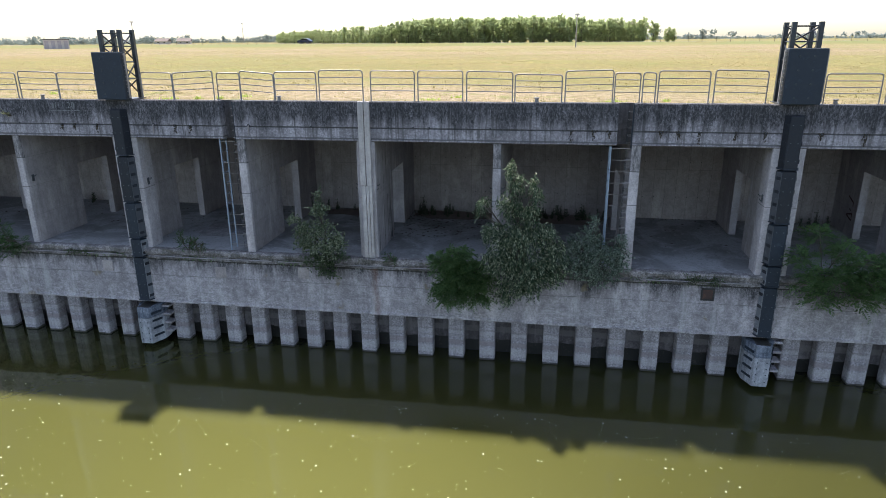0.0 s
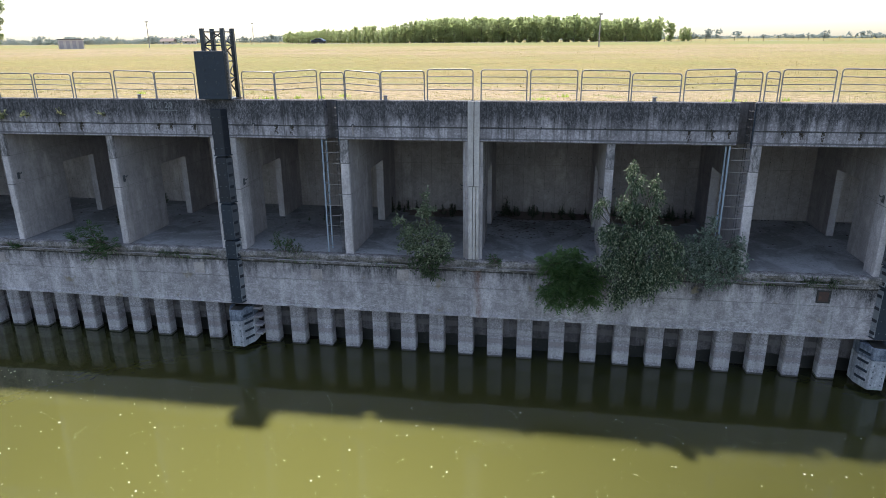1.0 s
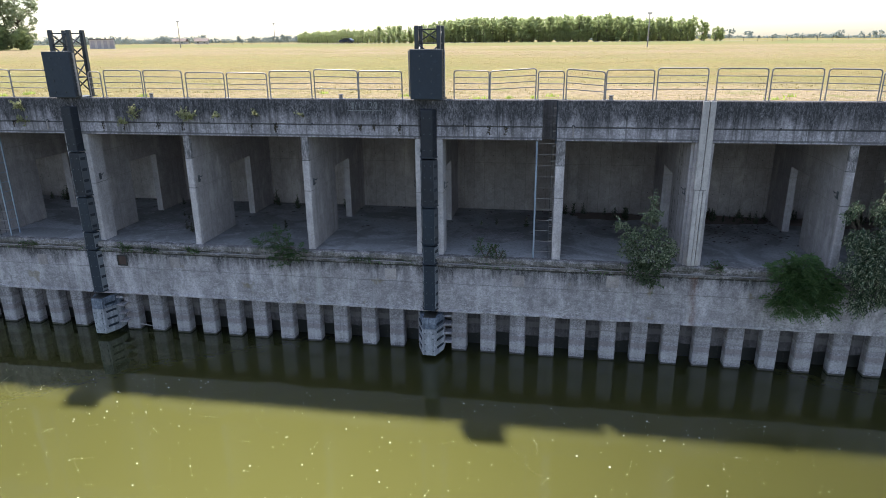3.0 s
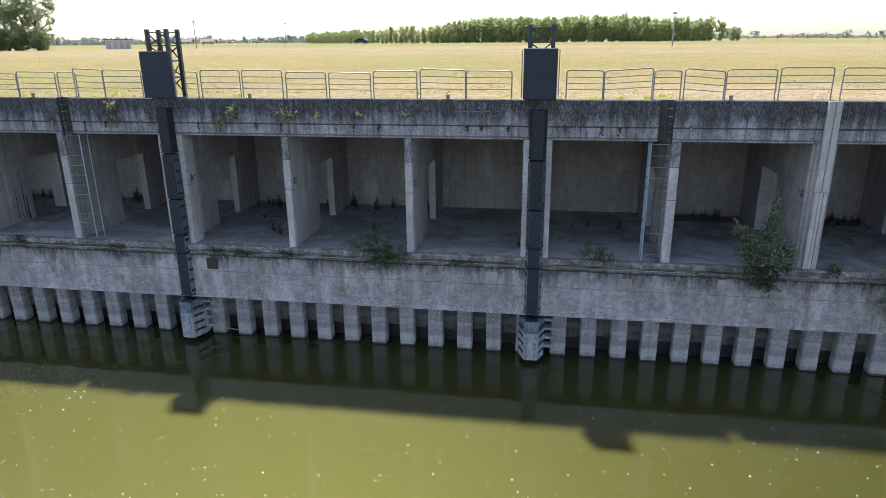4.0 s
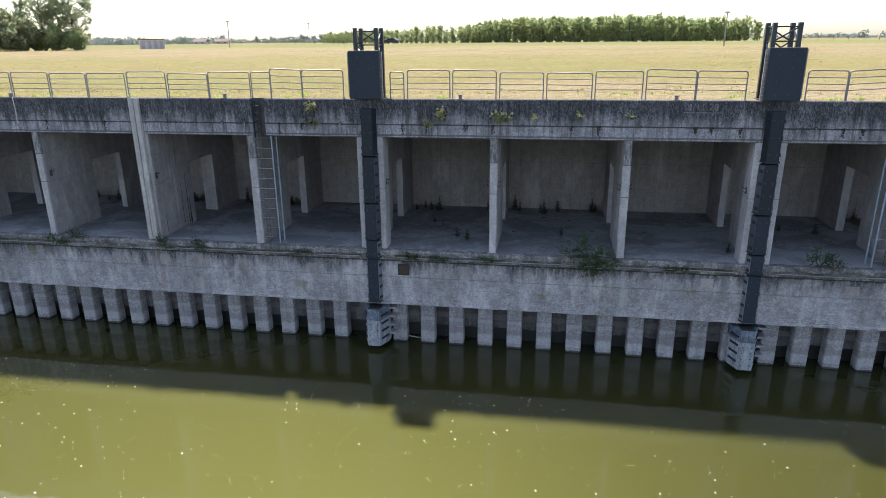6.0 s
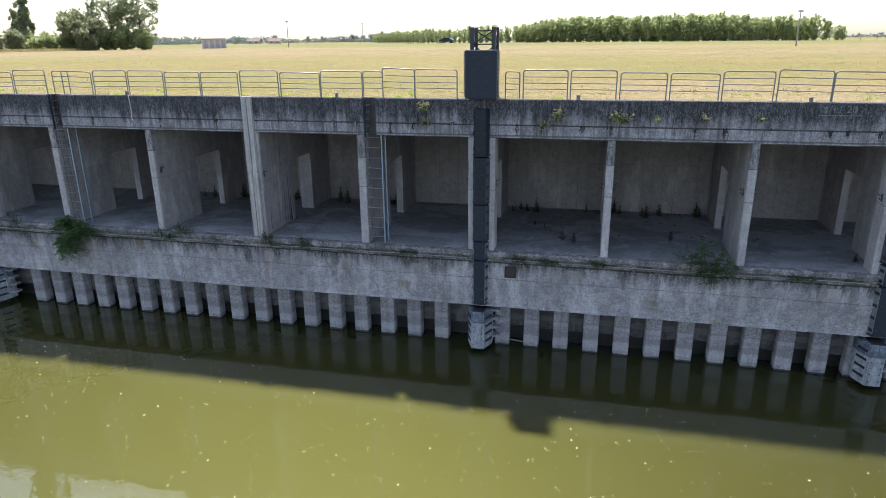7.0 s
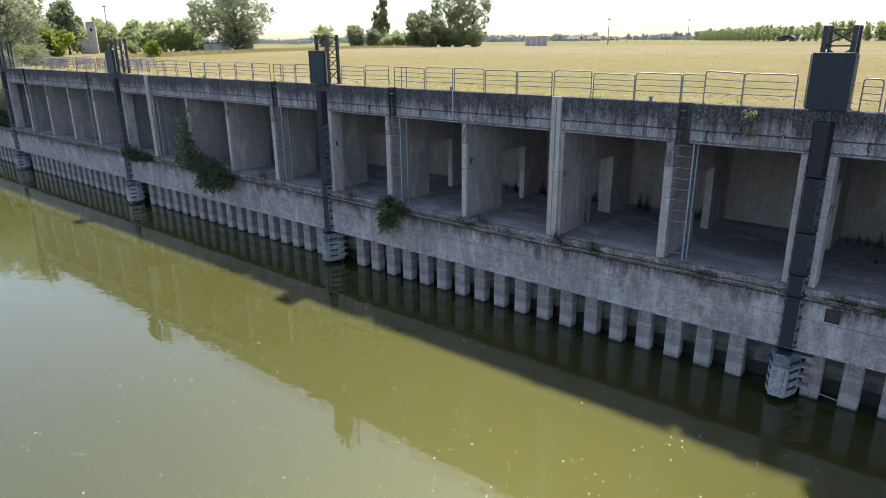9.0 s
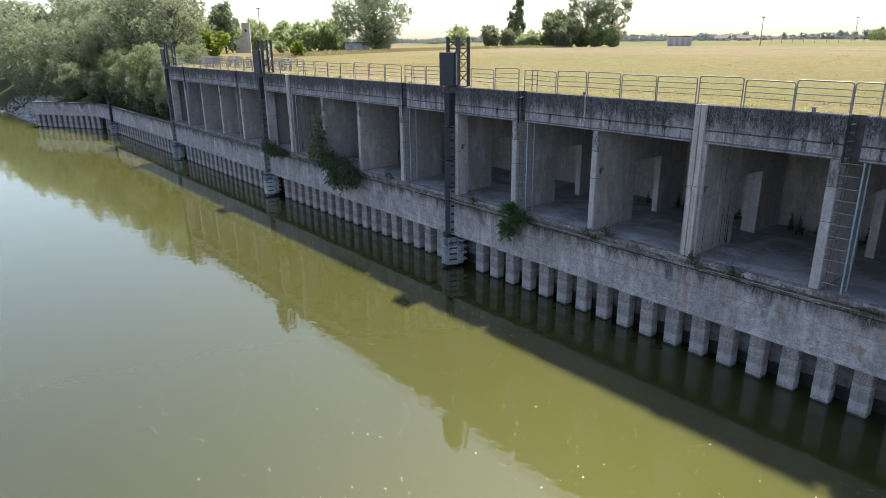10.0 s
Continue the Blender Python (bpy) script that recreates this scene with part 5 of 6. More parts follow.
# weeds on the chamber floors, thickest along the back wall
weeds = []
for i in range(3):
    r = random.Random(300 + i)
    weeds.append(shrub("floor_weed", "dark green weed growing on the chamber floor", (0, 0, 0), [(r.uniform(-0.06, 0.06), 0, 0.22, 0.24, 0.24, 0.2), (0.02, 0, 0.5, 0.15, 0.15, 0.22), (0.03, 0, 0.82, 0.07, 0.07, 0.2),
                       (r.uniform(-0.25, 0.25), r.uniform(-0.2, 0.2), 0.25, 0.12, 0.12, 0.22)], M_LEAF_WEED, 420, 0.03, 300 + i, 0.0, 3.0, "weed", "weeds on the chamber floors"))
SPOTS = [(-9.3, 30.7), (-8.8, 30.4), (-6.2, 31.3), (-3.3, 31.5), (-15.6, 28.8), (-30.6, 28.5), (-30.1, 28.1), (-28.7, 25.9), (-26.9, 31.5), (-13.5, 28.7), (-14.9, 29.0), (-10.8, 31.5), (-29.2, 26.3), (-24.6, 27.0), (-17.9, 25.5)]
r = random.Random(12)
for a, b, n in ((-12, -7.3, 10), (-6.5, -2.2, 30), (-1.6, 2.8, 34), (-27.2, -22.6, 8), (-47.4, -43, 22), (-42, -38, 14), (-52, -48.2, 14), (-32, -27.7, 6), (9, 13, 8), (-60, -58, 2)):
    SPOTS += [(r.uniform(a, b), r.uniform(30.6, 31.6)) for _ in range(n)]
for i, (x, y) in enumerate(SPOTS):
    s = r.uniform(0.35, 0.95)
    m = pose(x, y, FLOOR, 0, 0, r.uniform(0, 360)) @ Matrix.Diagonal((s, s, s, 1))
    if i < 3:
        weeds[i].matrix_basis = m
    else:
        copy_thing(weeds[i % 3], m)

# tie holes left by the shuttering on the back wall
verts, faces = [], []
for x in np.arange(-60.22, 16.0, 0.51):
    for z in (-2.5, -3.41, -5.11):
        base = len(verts)
        verts += [(x + 0.02 * math.cos(a * 1.047), 31.896, z + 0.02 * math.sin(a * 1.047)) for a in range(6)]
        faces.append(tuple(range(base + 5, base - 1, -1)))
me = bpy.data.meshes.new("tie_holes")
me.from_pydata(verts, [], faces)
me.materials.append(M_DARKPIT)
tagged(new("tie_holes", me), "small dark tie holes in the back wall concrete", "holes", kind="stuff")

# silt and leaf litter heaped on the floors
for i, (x, y, a, b, h, label) in enumerate(((-41.6, 26.3, 1.1, 0.7, 0.16, "heap of dark silt against a partition"), (-14.9, 27.2, 1.5, 1.1, 0.10, "pale mound of dry silt on the chamber floor"),
                                            (-4.4, 31.2, 2.2, 0.8, 0.16, "brown earthy drift along the back wall"), (0.6, 31.1, 2.1, 0.9, 0.2, "brown earthy drift along the back wall"),
                                            (-9.6, 31.2, 1.9, 0.8, 0.12, "brown earthy drift along the back wall"), (-29.8, 26.9, 1.0, 0.7, 0.07, "pale mound of dry silt on the chamber floor"))):
    bm = bmesh.new()
    bmesh.ops.create_grid(bm, x_segments=26, y_segments=18, size=1.0)
    for v in bm.verts:
        d = math.hypot(v.co.x, v.co.y)
        k2 = max(0.0, 1 - d * (0.95 + 0.35 * noise.noise((v.co.x * 1.6 + i * 7, v.co.y * 1.6, 0))))
        top = h * (k2 ** 0.8) * (0.75 + 0.5 * noise.noise((v.co.x * 5 + i, v.co.y * 5, 2))) - 0.012
        v.co = Vector((x + v.co.x * a, min(31.88, y + v.co.y * b), FLOOR + top))
    tagged(new("dirt_mound", mesh("dirt_mound", bm, M_LITTER if "drift" in label else M_DIRT, True)), label, "mound", "mounds on the chamber floors")

# dark red paint marks on a partition
marks = empty("paint_marks", "dark red paint strokes daubed on a partition", "graffiti")
for y0, z0, y1, z1 in ((30.25, -4.45, 29.75, -4.62), (29.75, -4.62, 29.72, -4.8), (30.0, -4.95, 29.85, -5.02), (30.2, -5.25, 29.7, -5.12), (30.2, -5.28, 29.66, -5.42), (29.72, -5.08, 29.68, -5.4)):
    bm = bmesh.new()
    d = Vector((0, y1 - y0, z1 - z0))
    n2 = Vector((0, -d.z, d.y)).normalized() * 0.035
    at = [Vector((13.046, y0, z0)), Vector((13.046, y1, z1))]
    bm.faces.new([bm.verts.new(q) for q in (at[0] - n2, at[1] - n2, at[1] + n2, at[0] + n2)])
    part("stroke", bm, M_REDMARK, marks)

# dead leaves and crumbs of rubble on the floors
r = np.random.RandomState(4)
N = 1100
c = np.stack([np.where(r.rand(N) < 0.5, r.uniform(-7, -2, N), r.uniform(-50, 10, N)), 31.7 - 4.5 * r.rand(N) ** 2.2, np.full(N, FLOOR + 0.012)], axis=1)
v = np.repeat(c, 4, axis=0).reshape(N, 4, 3)
ang, s = r.uniform(0, 6.28, N), r.uniform(0.02, 0.07, N)
for q in range(4):
    v[:, q, 0] += s * np.cos(ang + q * 1.57) * (1.6 if q % 2 else 0.8)
    v[:, q, 1] += s * np.sin(ang + q * 1.57)
    v[:, q, 2] += 0.03 * r.rand(N)
me = bpy.data.meshes.new("floor_litter")
me.from_pydata(v.reshape(-1, 3).tolist(), [], np.arange(N * 4).reshape(-1, 4).tolist())
me.materials.append(M_RUST)
tagged(new("floor_litter", me), "dead leaves and crumbs scattered on the floor", "litter", kind="stuff")

# grass along the back of the coping, and moss tufts on the ledge
r = np.random.RandomState(9)


def blades(name, x, y, z, h, material, label, lean=0.5, broad=1.0):
    n = len(x)
    ang = r.uniform(0, 6.28, n)
    w = (0.012 + 0.012 * r.rand(n)) * broad
    dx, dy = np.cos(ang), np.sin(ang)
    ln = lean * h * r.rand(n)
    a2 = r.uniform(0, 6.28, n)
    v = np.stack([np.stack([x - dx * w, y - dy * w, z], 1), np.stack([x + dx * w, y + dy * w, z], 1), np.stack([x + np.cos(a2) * ln, y + np.sin(a2) * ln, z + h], 1)], axis=1)
    me = bpy.data.meshes.new(name)
    me.from_pydata(v.reshape(-1, 3).tolist(), [], np.arange(n * 3).reshape(-1, 3).tolist())
    me.materials.append(material)
    return tagged(new(name, me), label, "grass", kind="stuff")


n = 15000
x = r.uniform(-110, 16, n)
y = 24.62 + 3.5 * r.rand(n) ** 2.2
keep = np.array([noise.noise((a * 0.5, b * 1.2, 3.0)) for a, b in zip(x, y)]) > -0.15 + 0.3 * r.rand(n)
x, y = x[keep], y[keep]
blades("edge_grass", x, y, np.zeros(len(x)), 0.02 + 0.06 * r.rand(len(x)) ** 2, M_LEAF_DRY, "dry yellow grass along the quay edge")
n = 46
cx, cy = r.uniform(-105, 15, n), 24.62 + 2.2 * r.rand(n) ** 2
x = np.repeat(cx, 45) + r.normal(size=n * 45) * np.repeat(0.06 + 0.22 * r.rand(n) ** 2, 45)
y = np.maximum(24.58, np.repeat(cy, 45) + r.normal(size=n * 45) * 0.08)
blades("green_tufts", x, y, np.zeros(len(x)), 0.03 + 0.13 * r.rand(len(x)), M_LEAF_TUFT, "fresh green grass tufts at the quay edge", 0.8)
n = 24000
y = 27.0 + 85.0 * r.rand(n) ** 1.5
x = -28 + r.uniform(-1.15, 0.95, n) * (40 + y)
x = np.where(x < -135 + 0.2 * y, x + 120, x)
ok = np.array([noise.noise((a * 0.12, b * 0.2, 8.0)) for a, b in zip(x, y)]) > -0.35 + 0.6 * r.rand(n)
x, y = np.repeat(x[ok], 4), np.repeat(y[ok], 4)
spread = 0.05 + 0.004 * (y - 25)
x, y = x + r.normal(size=len(x)) * spread, y + r.normal(size=len(y)) * spread
z = np.array([ground_z(a, b) for a, b in zip(x, y)]) - 0.01
blades("meadow_tussocks", x, y, z, 0.02 + 0.07 * r.rand(len(x)) ** 2, M_LEAF_TUSSOCK, "straw and green tussocks all over the mown meadow", 1.6, 2.0)
n = 52000
u = r.rand(n)
x = np.interp(u, (0, 0.35, 0.8, 1), (-138, -146, -150, -141)) + r.normal(size=n) * 2.8
y = np.interp(u, (0, 0.35, 0.8, 1), (54, 75, 112, 124)) + r.normal(size=n) * 2.0
z = np.array([ground_z(a, b) for a, b in zip(x, y)])
ob = blades("boundary_weeds", x, y, z, 0.2 + 0.5 * r.rand(n) ** 1.5, M_LEAF_TUSSOCK, "tall dry grass and weeds at the meadow edge", 1.3, 2.2)
n = 9000
x = r.uniform(-109, 14, n)
x = x[np.array([noise.noise((a * 0.45, 7.0, 3.0)) for a in x]) > 0.05]
y = 24.0 + 0.12 * r.rand(len(x))
blades("ledge_grass", x, y, np.full(len(x), LOWTOP - 0.02) + 0.12 * r.rand(len(x)), 0.04 + 0.14 * r.rand(len(x)) ** 2 - 0.16 * (r.rand(len(x)) < 0.35), M_LEAF_LUSH, "moss and grass in the crack under the ledge", 0.9)

# ---- small fixtures on the quay ----


def bollard(x):
    f = empty("bollard", "small weathered grey iron mooring bollard on the coping", "bollard", "bollards on the coping", (x, 24.33, 0))
    bm = bmesh.new()
    rod(bm, (0, 0, 0.02), (0, 0, 0.14), 0.075, 12, 0.06)
    part("post", bm, M_BOLLARD, f)
    bm = bmesh.new()
    rod(bm, (0, 0, 0.14), (0, 0, 0.16), 0.07, 12, 0.105)
    rod(bm, (0, 0, 0.16), (0, 0, 0.19), 0.105, 12, 0.08)
    part("cap", bm, M_BOLLARD, f)
    part("base_plate", box_bm(-0.15, 0.15, -0.11, 0.11, 0.0, 0.02), M_BOLLARD, f)


for x in (9.51, -0.54, -10.43, -20.7, -28.77, -38.58, -48.6, -70.5):
    bollard(x)


def hatch(x, z):
    f = empty("wall_hatch", "small rusty iron hatch set in the quay wall", "hatch", "hatches in the quay wall", (x, 24.09, z))
    bm = bmesh.new()
    for a in (box(bm, -0.24, 0.24, -0.02, 0.02, 0.19, 0.25), box(bm, -0.24, 0.24, -0.02, 0.02, -0.25, -0.19), box(bm, -0.24, -0.18, -0.02, 0.02, -0.19, 0.19), box(bm, 0.18, 0.24, -0.02, 0.02, -0.19, 0.19)):
        pass
    part("frame", bm, M_STAIN, f, "blackened iron frame")
    part("cover", box_bm(-0.18, 0.18, -0.006, 0.02, -0.19, 0.19, 0.004), M_RUST, f, "rust-brown iron cover")


for x, z in ((6.13, -7.04), (-31.18, -7.07)):
    hatch(x, z)
for x, z in ((-38.48, -7.18), (-35.2, -7.2), (-28.63, -7.06), (-18.9, -7.1), (-40.6, -7.05), (-42.2, -7.1), (-13.6, -7.15), (-9.9, -7.0), (-44.6, -7.1)):
    f = tagged(new("wall_patch", mesh("wall_patch", box_bm(x - 0.24, x + 0.24, 24.075, 24.2, z - 0.24, z + 0.24, 0.008), M_PATCH)), "pale mortar patch in the quay wall", "patch", "mortar patches in the quay wall")


def hook(x, side):
    f = empty("wall_hook", "small grey steel cleat bracket on a partition", "hook", "hooks on the partitions", (x, FACE + 0.36, -3.36))
    part("plate", box_bm(min(0, side * 0.015), max(0, side * 0.015), -0.07, 0.07, -0.16, 0.13, 0.003), M_BOLT, f)
    bm = bmesh.new()
    path_rod(bm, [(side * 0.015, -0.05, -0.1), (side * 0.09, -0.06, -0.08), (side * 0.12, -0.07, -0.01)], 0.014, 6)
    path_rod(bm, [(side * 0.015, 0.05, 0.06), (side * 0.10, 0.05, 0.06), (side * 0.14, 0.05, 0.13)], 0.016, 6)
    part("horn", bm, M_BOLT, f)


for x, kind, side in COLUMNS:
    if -60 < x < 12 and kind != "ladder":
        w = {"plain": 0.155, "joint": 0.34, "fender": 0.55}[kind]
        off = 0.1 if kind == "joint" else 0.0
        hook(x + w - off, 1)
        hook(x - w - off, -1)


def spout(x, i):
    f = empty("drain_spout", "short dark drain spout with a crust of moss below", "drain", "drain spouts in the coping beam", (x, FACE - 0.01, -1.0))
    bm = bmesh.new()
    rod(bm, (0, 0.1, 0.02), (0, -0.05, 0.0), 0.035, 8)
    part("pipe", bm, M_MAST, f)
    rr = random.Random(i)
    bm = bmesh.new()
    long = rr.uniform(0.2, 0.48)
    for q in range(26):
        u = rr.random() ** 1.5
        w = 0.010 + 0.018 * rr.random() * (1 - 0.5 * u)
        cx, cz = rr.gauss(0, 0.045) * (1 - 0.3 * u), 0.03 - long * u
        at = Matrix.Translation((cx, 0.0, cz)) @ Matrix.Diagonal((w, 0.012 * rr.uniform(0.5, 1.2), w * rr.uniform(1.0, 3.0), 1))
        got = bmesh.ops.create_icosphere(bm, subdivisions=1, radius=1.0, matrix=at)
        for v in got["verts"]:
            v.co += Vector((rr.uniform(-1, 1), 0, rr.uniform(-1, 1))) * w * 0.3
    part("moss_crust", bm, M_CRUST, f, smooth=True)


k = Mat("moss_crust", 0.95, spec=0.1)
n1 = k.noise(14.0, 5, 0.7)
M_CRUST = k.color(k.mix(n1, (0.025, 0.025, 0.02), (0.10, 0.08, 0.06))).bump(n1, 0.8, 0.02).m
for i, x in enumerate((10.6, 9.2, 5.2, 4.5, 3.9, 1.55, 0.75, 2.1, 6.4, 7.4, -14.23, -14.87, -18.35, -19.36, -19.95, -23.46, -24.45, -27.5, -28.57, -30.13, -31.08, -35.3, -36.27, -44.2, -47.0, -50.5, -54.2)):
    spout(x, i)
for x in (-2.2, -3.53, -4.5, -5.12, -6.08, -9.15, -21.9, -26.3, -40.6):
    bm = bmesh.new()
    rod(bm, (x, FACE + 0.05, -0.94), (x, FACE - 0.03, -0.945), 0.035, 8)
    tagged(new("drain_stub", mesh("drain_stub", bm, M_MAST)), "short black drain stub in the coping beam", "drain", "drain stubs in the coping beam")
for x in (-11.73, -15.81, -33.64, -37.75, -38.74):
    f = empty("drain_pipe", "pale plastic drain pipe bent down over the beam", "drain", "drain pipes on the coping beam", (x, FACE, -0.95))
    bm = bmesh.new()
    path_rod(bm, [(0, 0.06, 0.0), (0, -0.05, -0.01), (0, -0.075, -0.06), (0, -0.07, -0.36)], 0.03, 8)
    part("pipe", bm, M_PATCH, f)
    bm = bmesh.new()
    rod(bm, (0, -0.02, 0.0), (0, -0.035, -0.003), 0.065, 10)
    part("collar", bm, M_MAST, f, "dark collar")

# white hose hanging over the coping beam
bm = bmesh.new()
path_rod(bm, [(-48.43, FACE + 0.06, 0.012), (-48.40, FACE - 0.03, -0.02), (-48.37, FACE - 0.05, -0.3), (-48.35, FACE - 0.05, -0.65), (-48.39, FACE - 0.05, -0.95), (-48.33, FACE - 0.05, -1.1)], 0.022, 6)
tagged(new("hose", mesh("hose", bm, M_PALE)), "white plastic hose hanging over the coping beam", "hose")

# conduit along the ledge
pipe = empty("conduit", "thin pale conduit pipe clipped along the ledge", "pipe")
for a, b in ((-60.0, -45.5), (-41.5, -33.0), (-31.4, -18.0), (-16.5, -11.2), (-10.9, -4.2), (3.6, 7.6)):
    bm = bmesh.new()
    pts = [(a + (b - a) * i / 12, FACE - 0.26 + 0.015 * noise.noise((i, a, 0)), FLOOR - 0.30 + 0.02 * noise.noise((a, i, 5))) for i in range(13)]
    path_rod(bm, pts, 0.022, 6)
    tagged(part("pipe_length", bm, M_GALV, pipe), kind="stuff")

# the fender on the bank wall beyond the gallery
west_block = copy_thing(block, pose(-138.4, FACE, 0))
tagged(west_block, "chalky fender block on the bank wall beyond the gallery")
tall_fender = tagged(new("bank_fender", mesh("bank_fender", box_bm(-138.7, -138.1, FACE - 0.4, FACE - 0.1, -9.0, -5.9, 0.03), M_FENDER)), "dark upright fender on the low bank wall", "fender")

bm = bmesh.new()
rod(bm, (-31.3, 24.75, -10.46), (-30.35, 24.7, -10.54), 0.024, 8)
tagged(new("stray_pipe", mesh("stray_pipe", bm, M_PATCH)), "pale stray pipe lodged between two piles", "pipe")

# faint chalk writing with a line under it
k = Mat("chalk", 0.95, spec=0.1)
n1 = k.noise(30.0, 5, 0.8)
M_CHALK = k.color(k.mix(k.ramp(n1, (0.4, 0.0), (0.6, 1.0)), (0.10, 0.10, 0.10), (0.27, 0.27, 0.27))).m
chalk = empty("chalk_writing", "faint white chalk writing on the coping beam", "writing")
cu = bpy.data.curves.new("chalk_text", "FONT")
cu.body, cu.size, cu.extrude = "/11 20", 0.36, 0.002
t = new("letters", cu)
cu.materials.append(M_CHALK)
t.parent = chalk
t.matrix_basis = pose(-20.12, FACE - 0.017, -0.34, 90, 0, 0)
part("underline", box_bm(-20.42, -19.02, FACE - 0.017, FACE - 0.012, -0.445, -0.415), M_CHALK, chalk)
bm = bmesh.new()
box(bm, -20.24, -20.16, FACE - 0.017, FACE - 0.012, -0.35, -0.12)
part("smudge", bm, M_CHALK, chalk)
bm = bmesh.new()
box(bm, -19.28, -19.24, FACE - 0.017, FACE - 0.012, -0.36, -0.12)
part("smudge", bm, M_CHALK, chalk)

# ---- far things on the meadow ----


def shed(x, y, turn, w, d, h, wall, label, doors):
    z = ground_z(x, y)
    f = empty("meadow_shed", label, "shed")
    f.matrix_basis = pose(x, y, z, 0, 0, turn)
    part("wall", box_bm(-w / 2, w / 2, -d / 2, d / 2, -0.3, h), wall, f)
    part("roof", box_bm(-w / 2 - 0.15, w / 2 + 0.15, -d / 2 - 0.15, d / 2 + 0.15, h, h + 0.18, 0.02), M_BACKPILE, f)
    for i in range(doors):
        c = -w / 2 + w * (i + 0.5) / doors
        part("door", box_bm(c - 0.42, c + 0.42, -d / 2 - 0.03, -d / 2 + 0.02, 0.05, h - 0.25), M_DARKDOOR, f)


shed(-123.5, 153.0, 38, 5.6, 2.6, 2.2, M_PALE, "low pale pink shed with grey doors on the meadow", 4)
shed(-157.3, 80.0, 60, 5.4, 3.0, 1.7, M_PALE, "small pale hut under the meadow trees", 2)


def tower_house(x, y):
    f = empty("pump_house", "pale plastered pump house with a square tower", "building")
    f.matrix_basis = pose(x, y, ground_z(x, y), 0, 0, 62)
    part("tower", box_bm(-0.85, 0.85, -0.85, 0.85, -0.3, 6.4, 0.03), M_PALE, f)
    part("annexe", box_bm(-2.6, -0.85, -0.8, 0.8, -0.3, 2.9, 0.03), M_PALE, f)
    part("roof", box_bm(-0.93, 0.93, -0.93, 0.93, 6.4, 6.52, 0.02), M_PALE, f)
    part("roof", box_bm(-2.7, -0.85, -0.88, 0.88, 2.9, 3.02, 0.02), M_PALE, f)
    part("window", box_bm(-0.22, 0.22, -0.88, -0.82, 4.6, 5.1), M_GLASSDARK, f)


tower_house(-180.0, 64.4)


def lamp_pole(x, y, h, turn, label):
    f = empty("lamp_pole", label, "lamp", "poles on the meadow")
    f.matrix_basis = pose(x, y, ground_z(x, y), 0, 0, turn)
    bm = bmesh.new()
    rod(bm, (0, 0, 0), (0, 0, h), 0.12, 8, 0.08)
    part("pole", bm, M_GALV, f)
    part("panel", box_bm(-0.4, 0.4, -0.05, 0.05, h - 0.05, h + 0.3, 0.01), M_PALE, f)
    bm = bmesh.new()
    rod(bm, (0, 0, h - 0.4), (0, -0.5, h - 0.35), 0.03, 6)
    part("arm", bm, M_GALV, f)


lamp_pole(3.8, 123.2, 5.4, 0, "slim grey pole with a small pale panel on top")
lamp_pole(-177.0, 66.5, 9.4, 60, "tall grey lamp pole beside the pump house")
lamp_pole(-106.0, 159.0, 6.2, 30, "slim grey solar lamp pole on the meadow")
lamp_pole(-115.0, 240.0, 7.5, 30, "slim grey solar lamp pole far over the meadow")



def farmhouse(x, y, w, turn, wall):
    f = empty("farmhouse", "low distant farmhouse with a clay roof", "building", "distant farmhouses")
    f.matrix_basis = pose(x, y, ground_z(x, y), 0, 0, turn)
    part("wall", box_bm(-w / 2, w / 2, -3, 3, -0.5, 1.7), wall, f)
    bm = bmesh.new()
    a = [bm.verts.new((sx * (w / 2 + 0.4), sy, z)) for sx in (-1, 1) for sy, z in ((-3.4, 1.6), (0, 3.4), (3.4, 1.6))]
    for q in ((0, 1, 4, 3), (1, 2, 5, 4), (0, 2, 1), (3, 4, 5), (0, 3, 5, 2)):
        bm.faces.new([a[i] for i in q])
    part("roof", bm, M_TILE, f)
    for i in (-1, 1):
        part("window", box_bm(i * w / 4 - 0.5, i * w / 4 + 0.5, -3.05, -2.97, 0.5, 1.3), M_GLASSDARK, f)


farmhouse(-238, 411, 8, 20, M_PALE)
farmhouse(-249, 404, 8, 10, M_PALE)
farmhouse(-330, 420, 12, 30, M_PALE)

# car on the road
cx, cy = -71.0, 187.4
car = empty("car", "dark blue hatchback car on the far road", "car")
car.matrix_basis = pose(cx, cy, ground_z(cx, cy) + 0.08, 0, 0, 170)
bm = bmesh.new()
side = [(-2.1, 0.35), (-2.1, 0.85), (-1.75, 1.0), (-1.1, 1.42), (0.4, 1.45), (1.1, 1.0), (1.95, 0.88), (2.1, 0.6), (2.1, 0.35)]
prof = [[bm.verts.new((x, y, z)) for x, z in side] for y in (-0.85, 0.85)]
bm.faces.new(prof[0])
bm.faces.new(prof[1][::-1])
for i in range(len(side)):
    j = (i + 1) % len(side)
    bm.faces.new((prof[0][i], prof[1][i], prof[1][j], prof[0][j]))
bevel(bm, 0.05)
part("body", bm, M_CAR, car)
for y in (-0.86, 0.86):
    bm = bmesh.new()
    q = [bm.verts.new((x, y, z)) for x, z in ((-1.5, 1.0), (-1.05, 1.34), (0.35, 1.37), (0.85, 1.0))]
    bm.faces.new(q)
    part("side_window", bm, M_GLASSDARK, car)
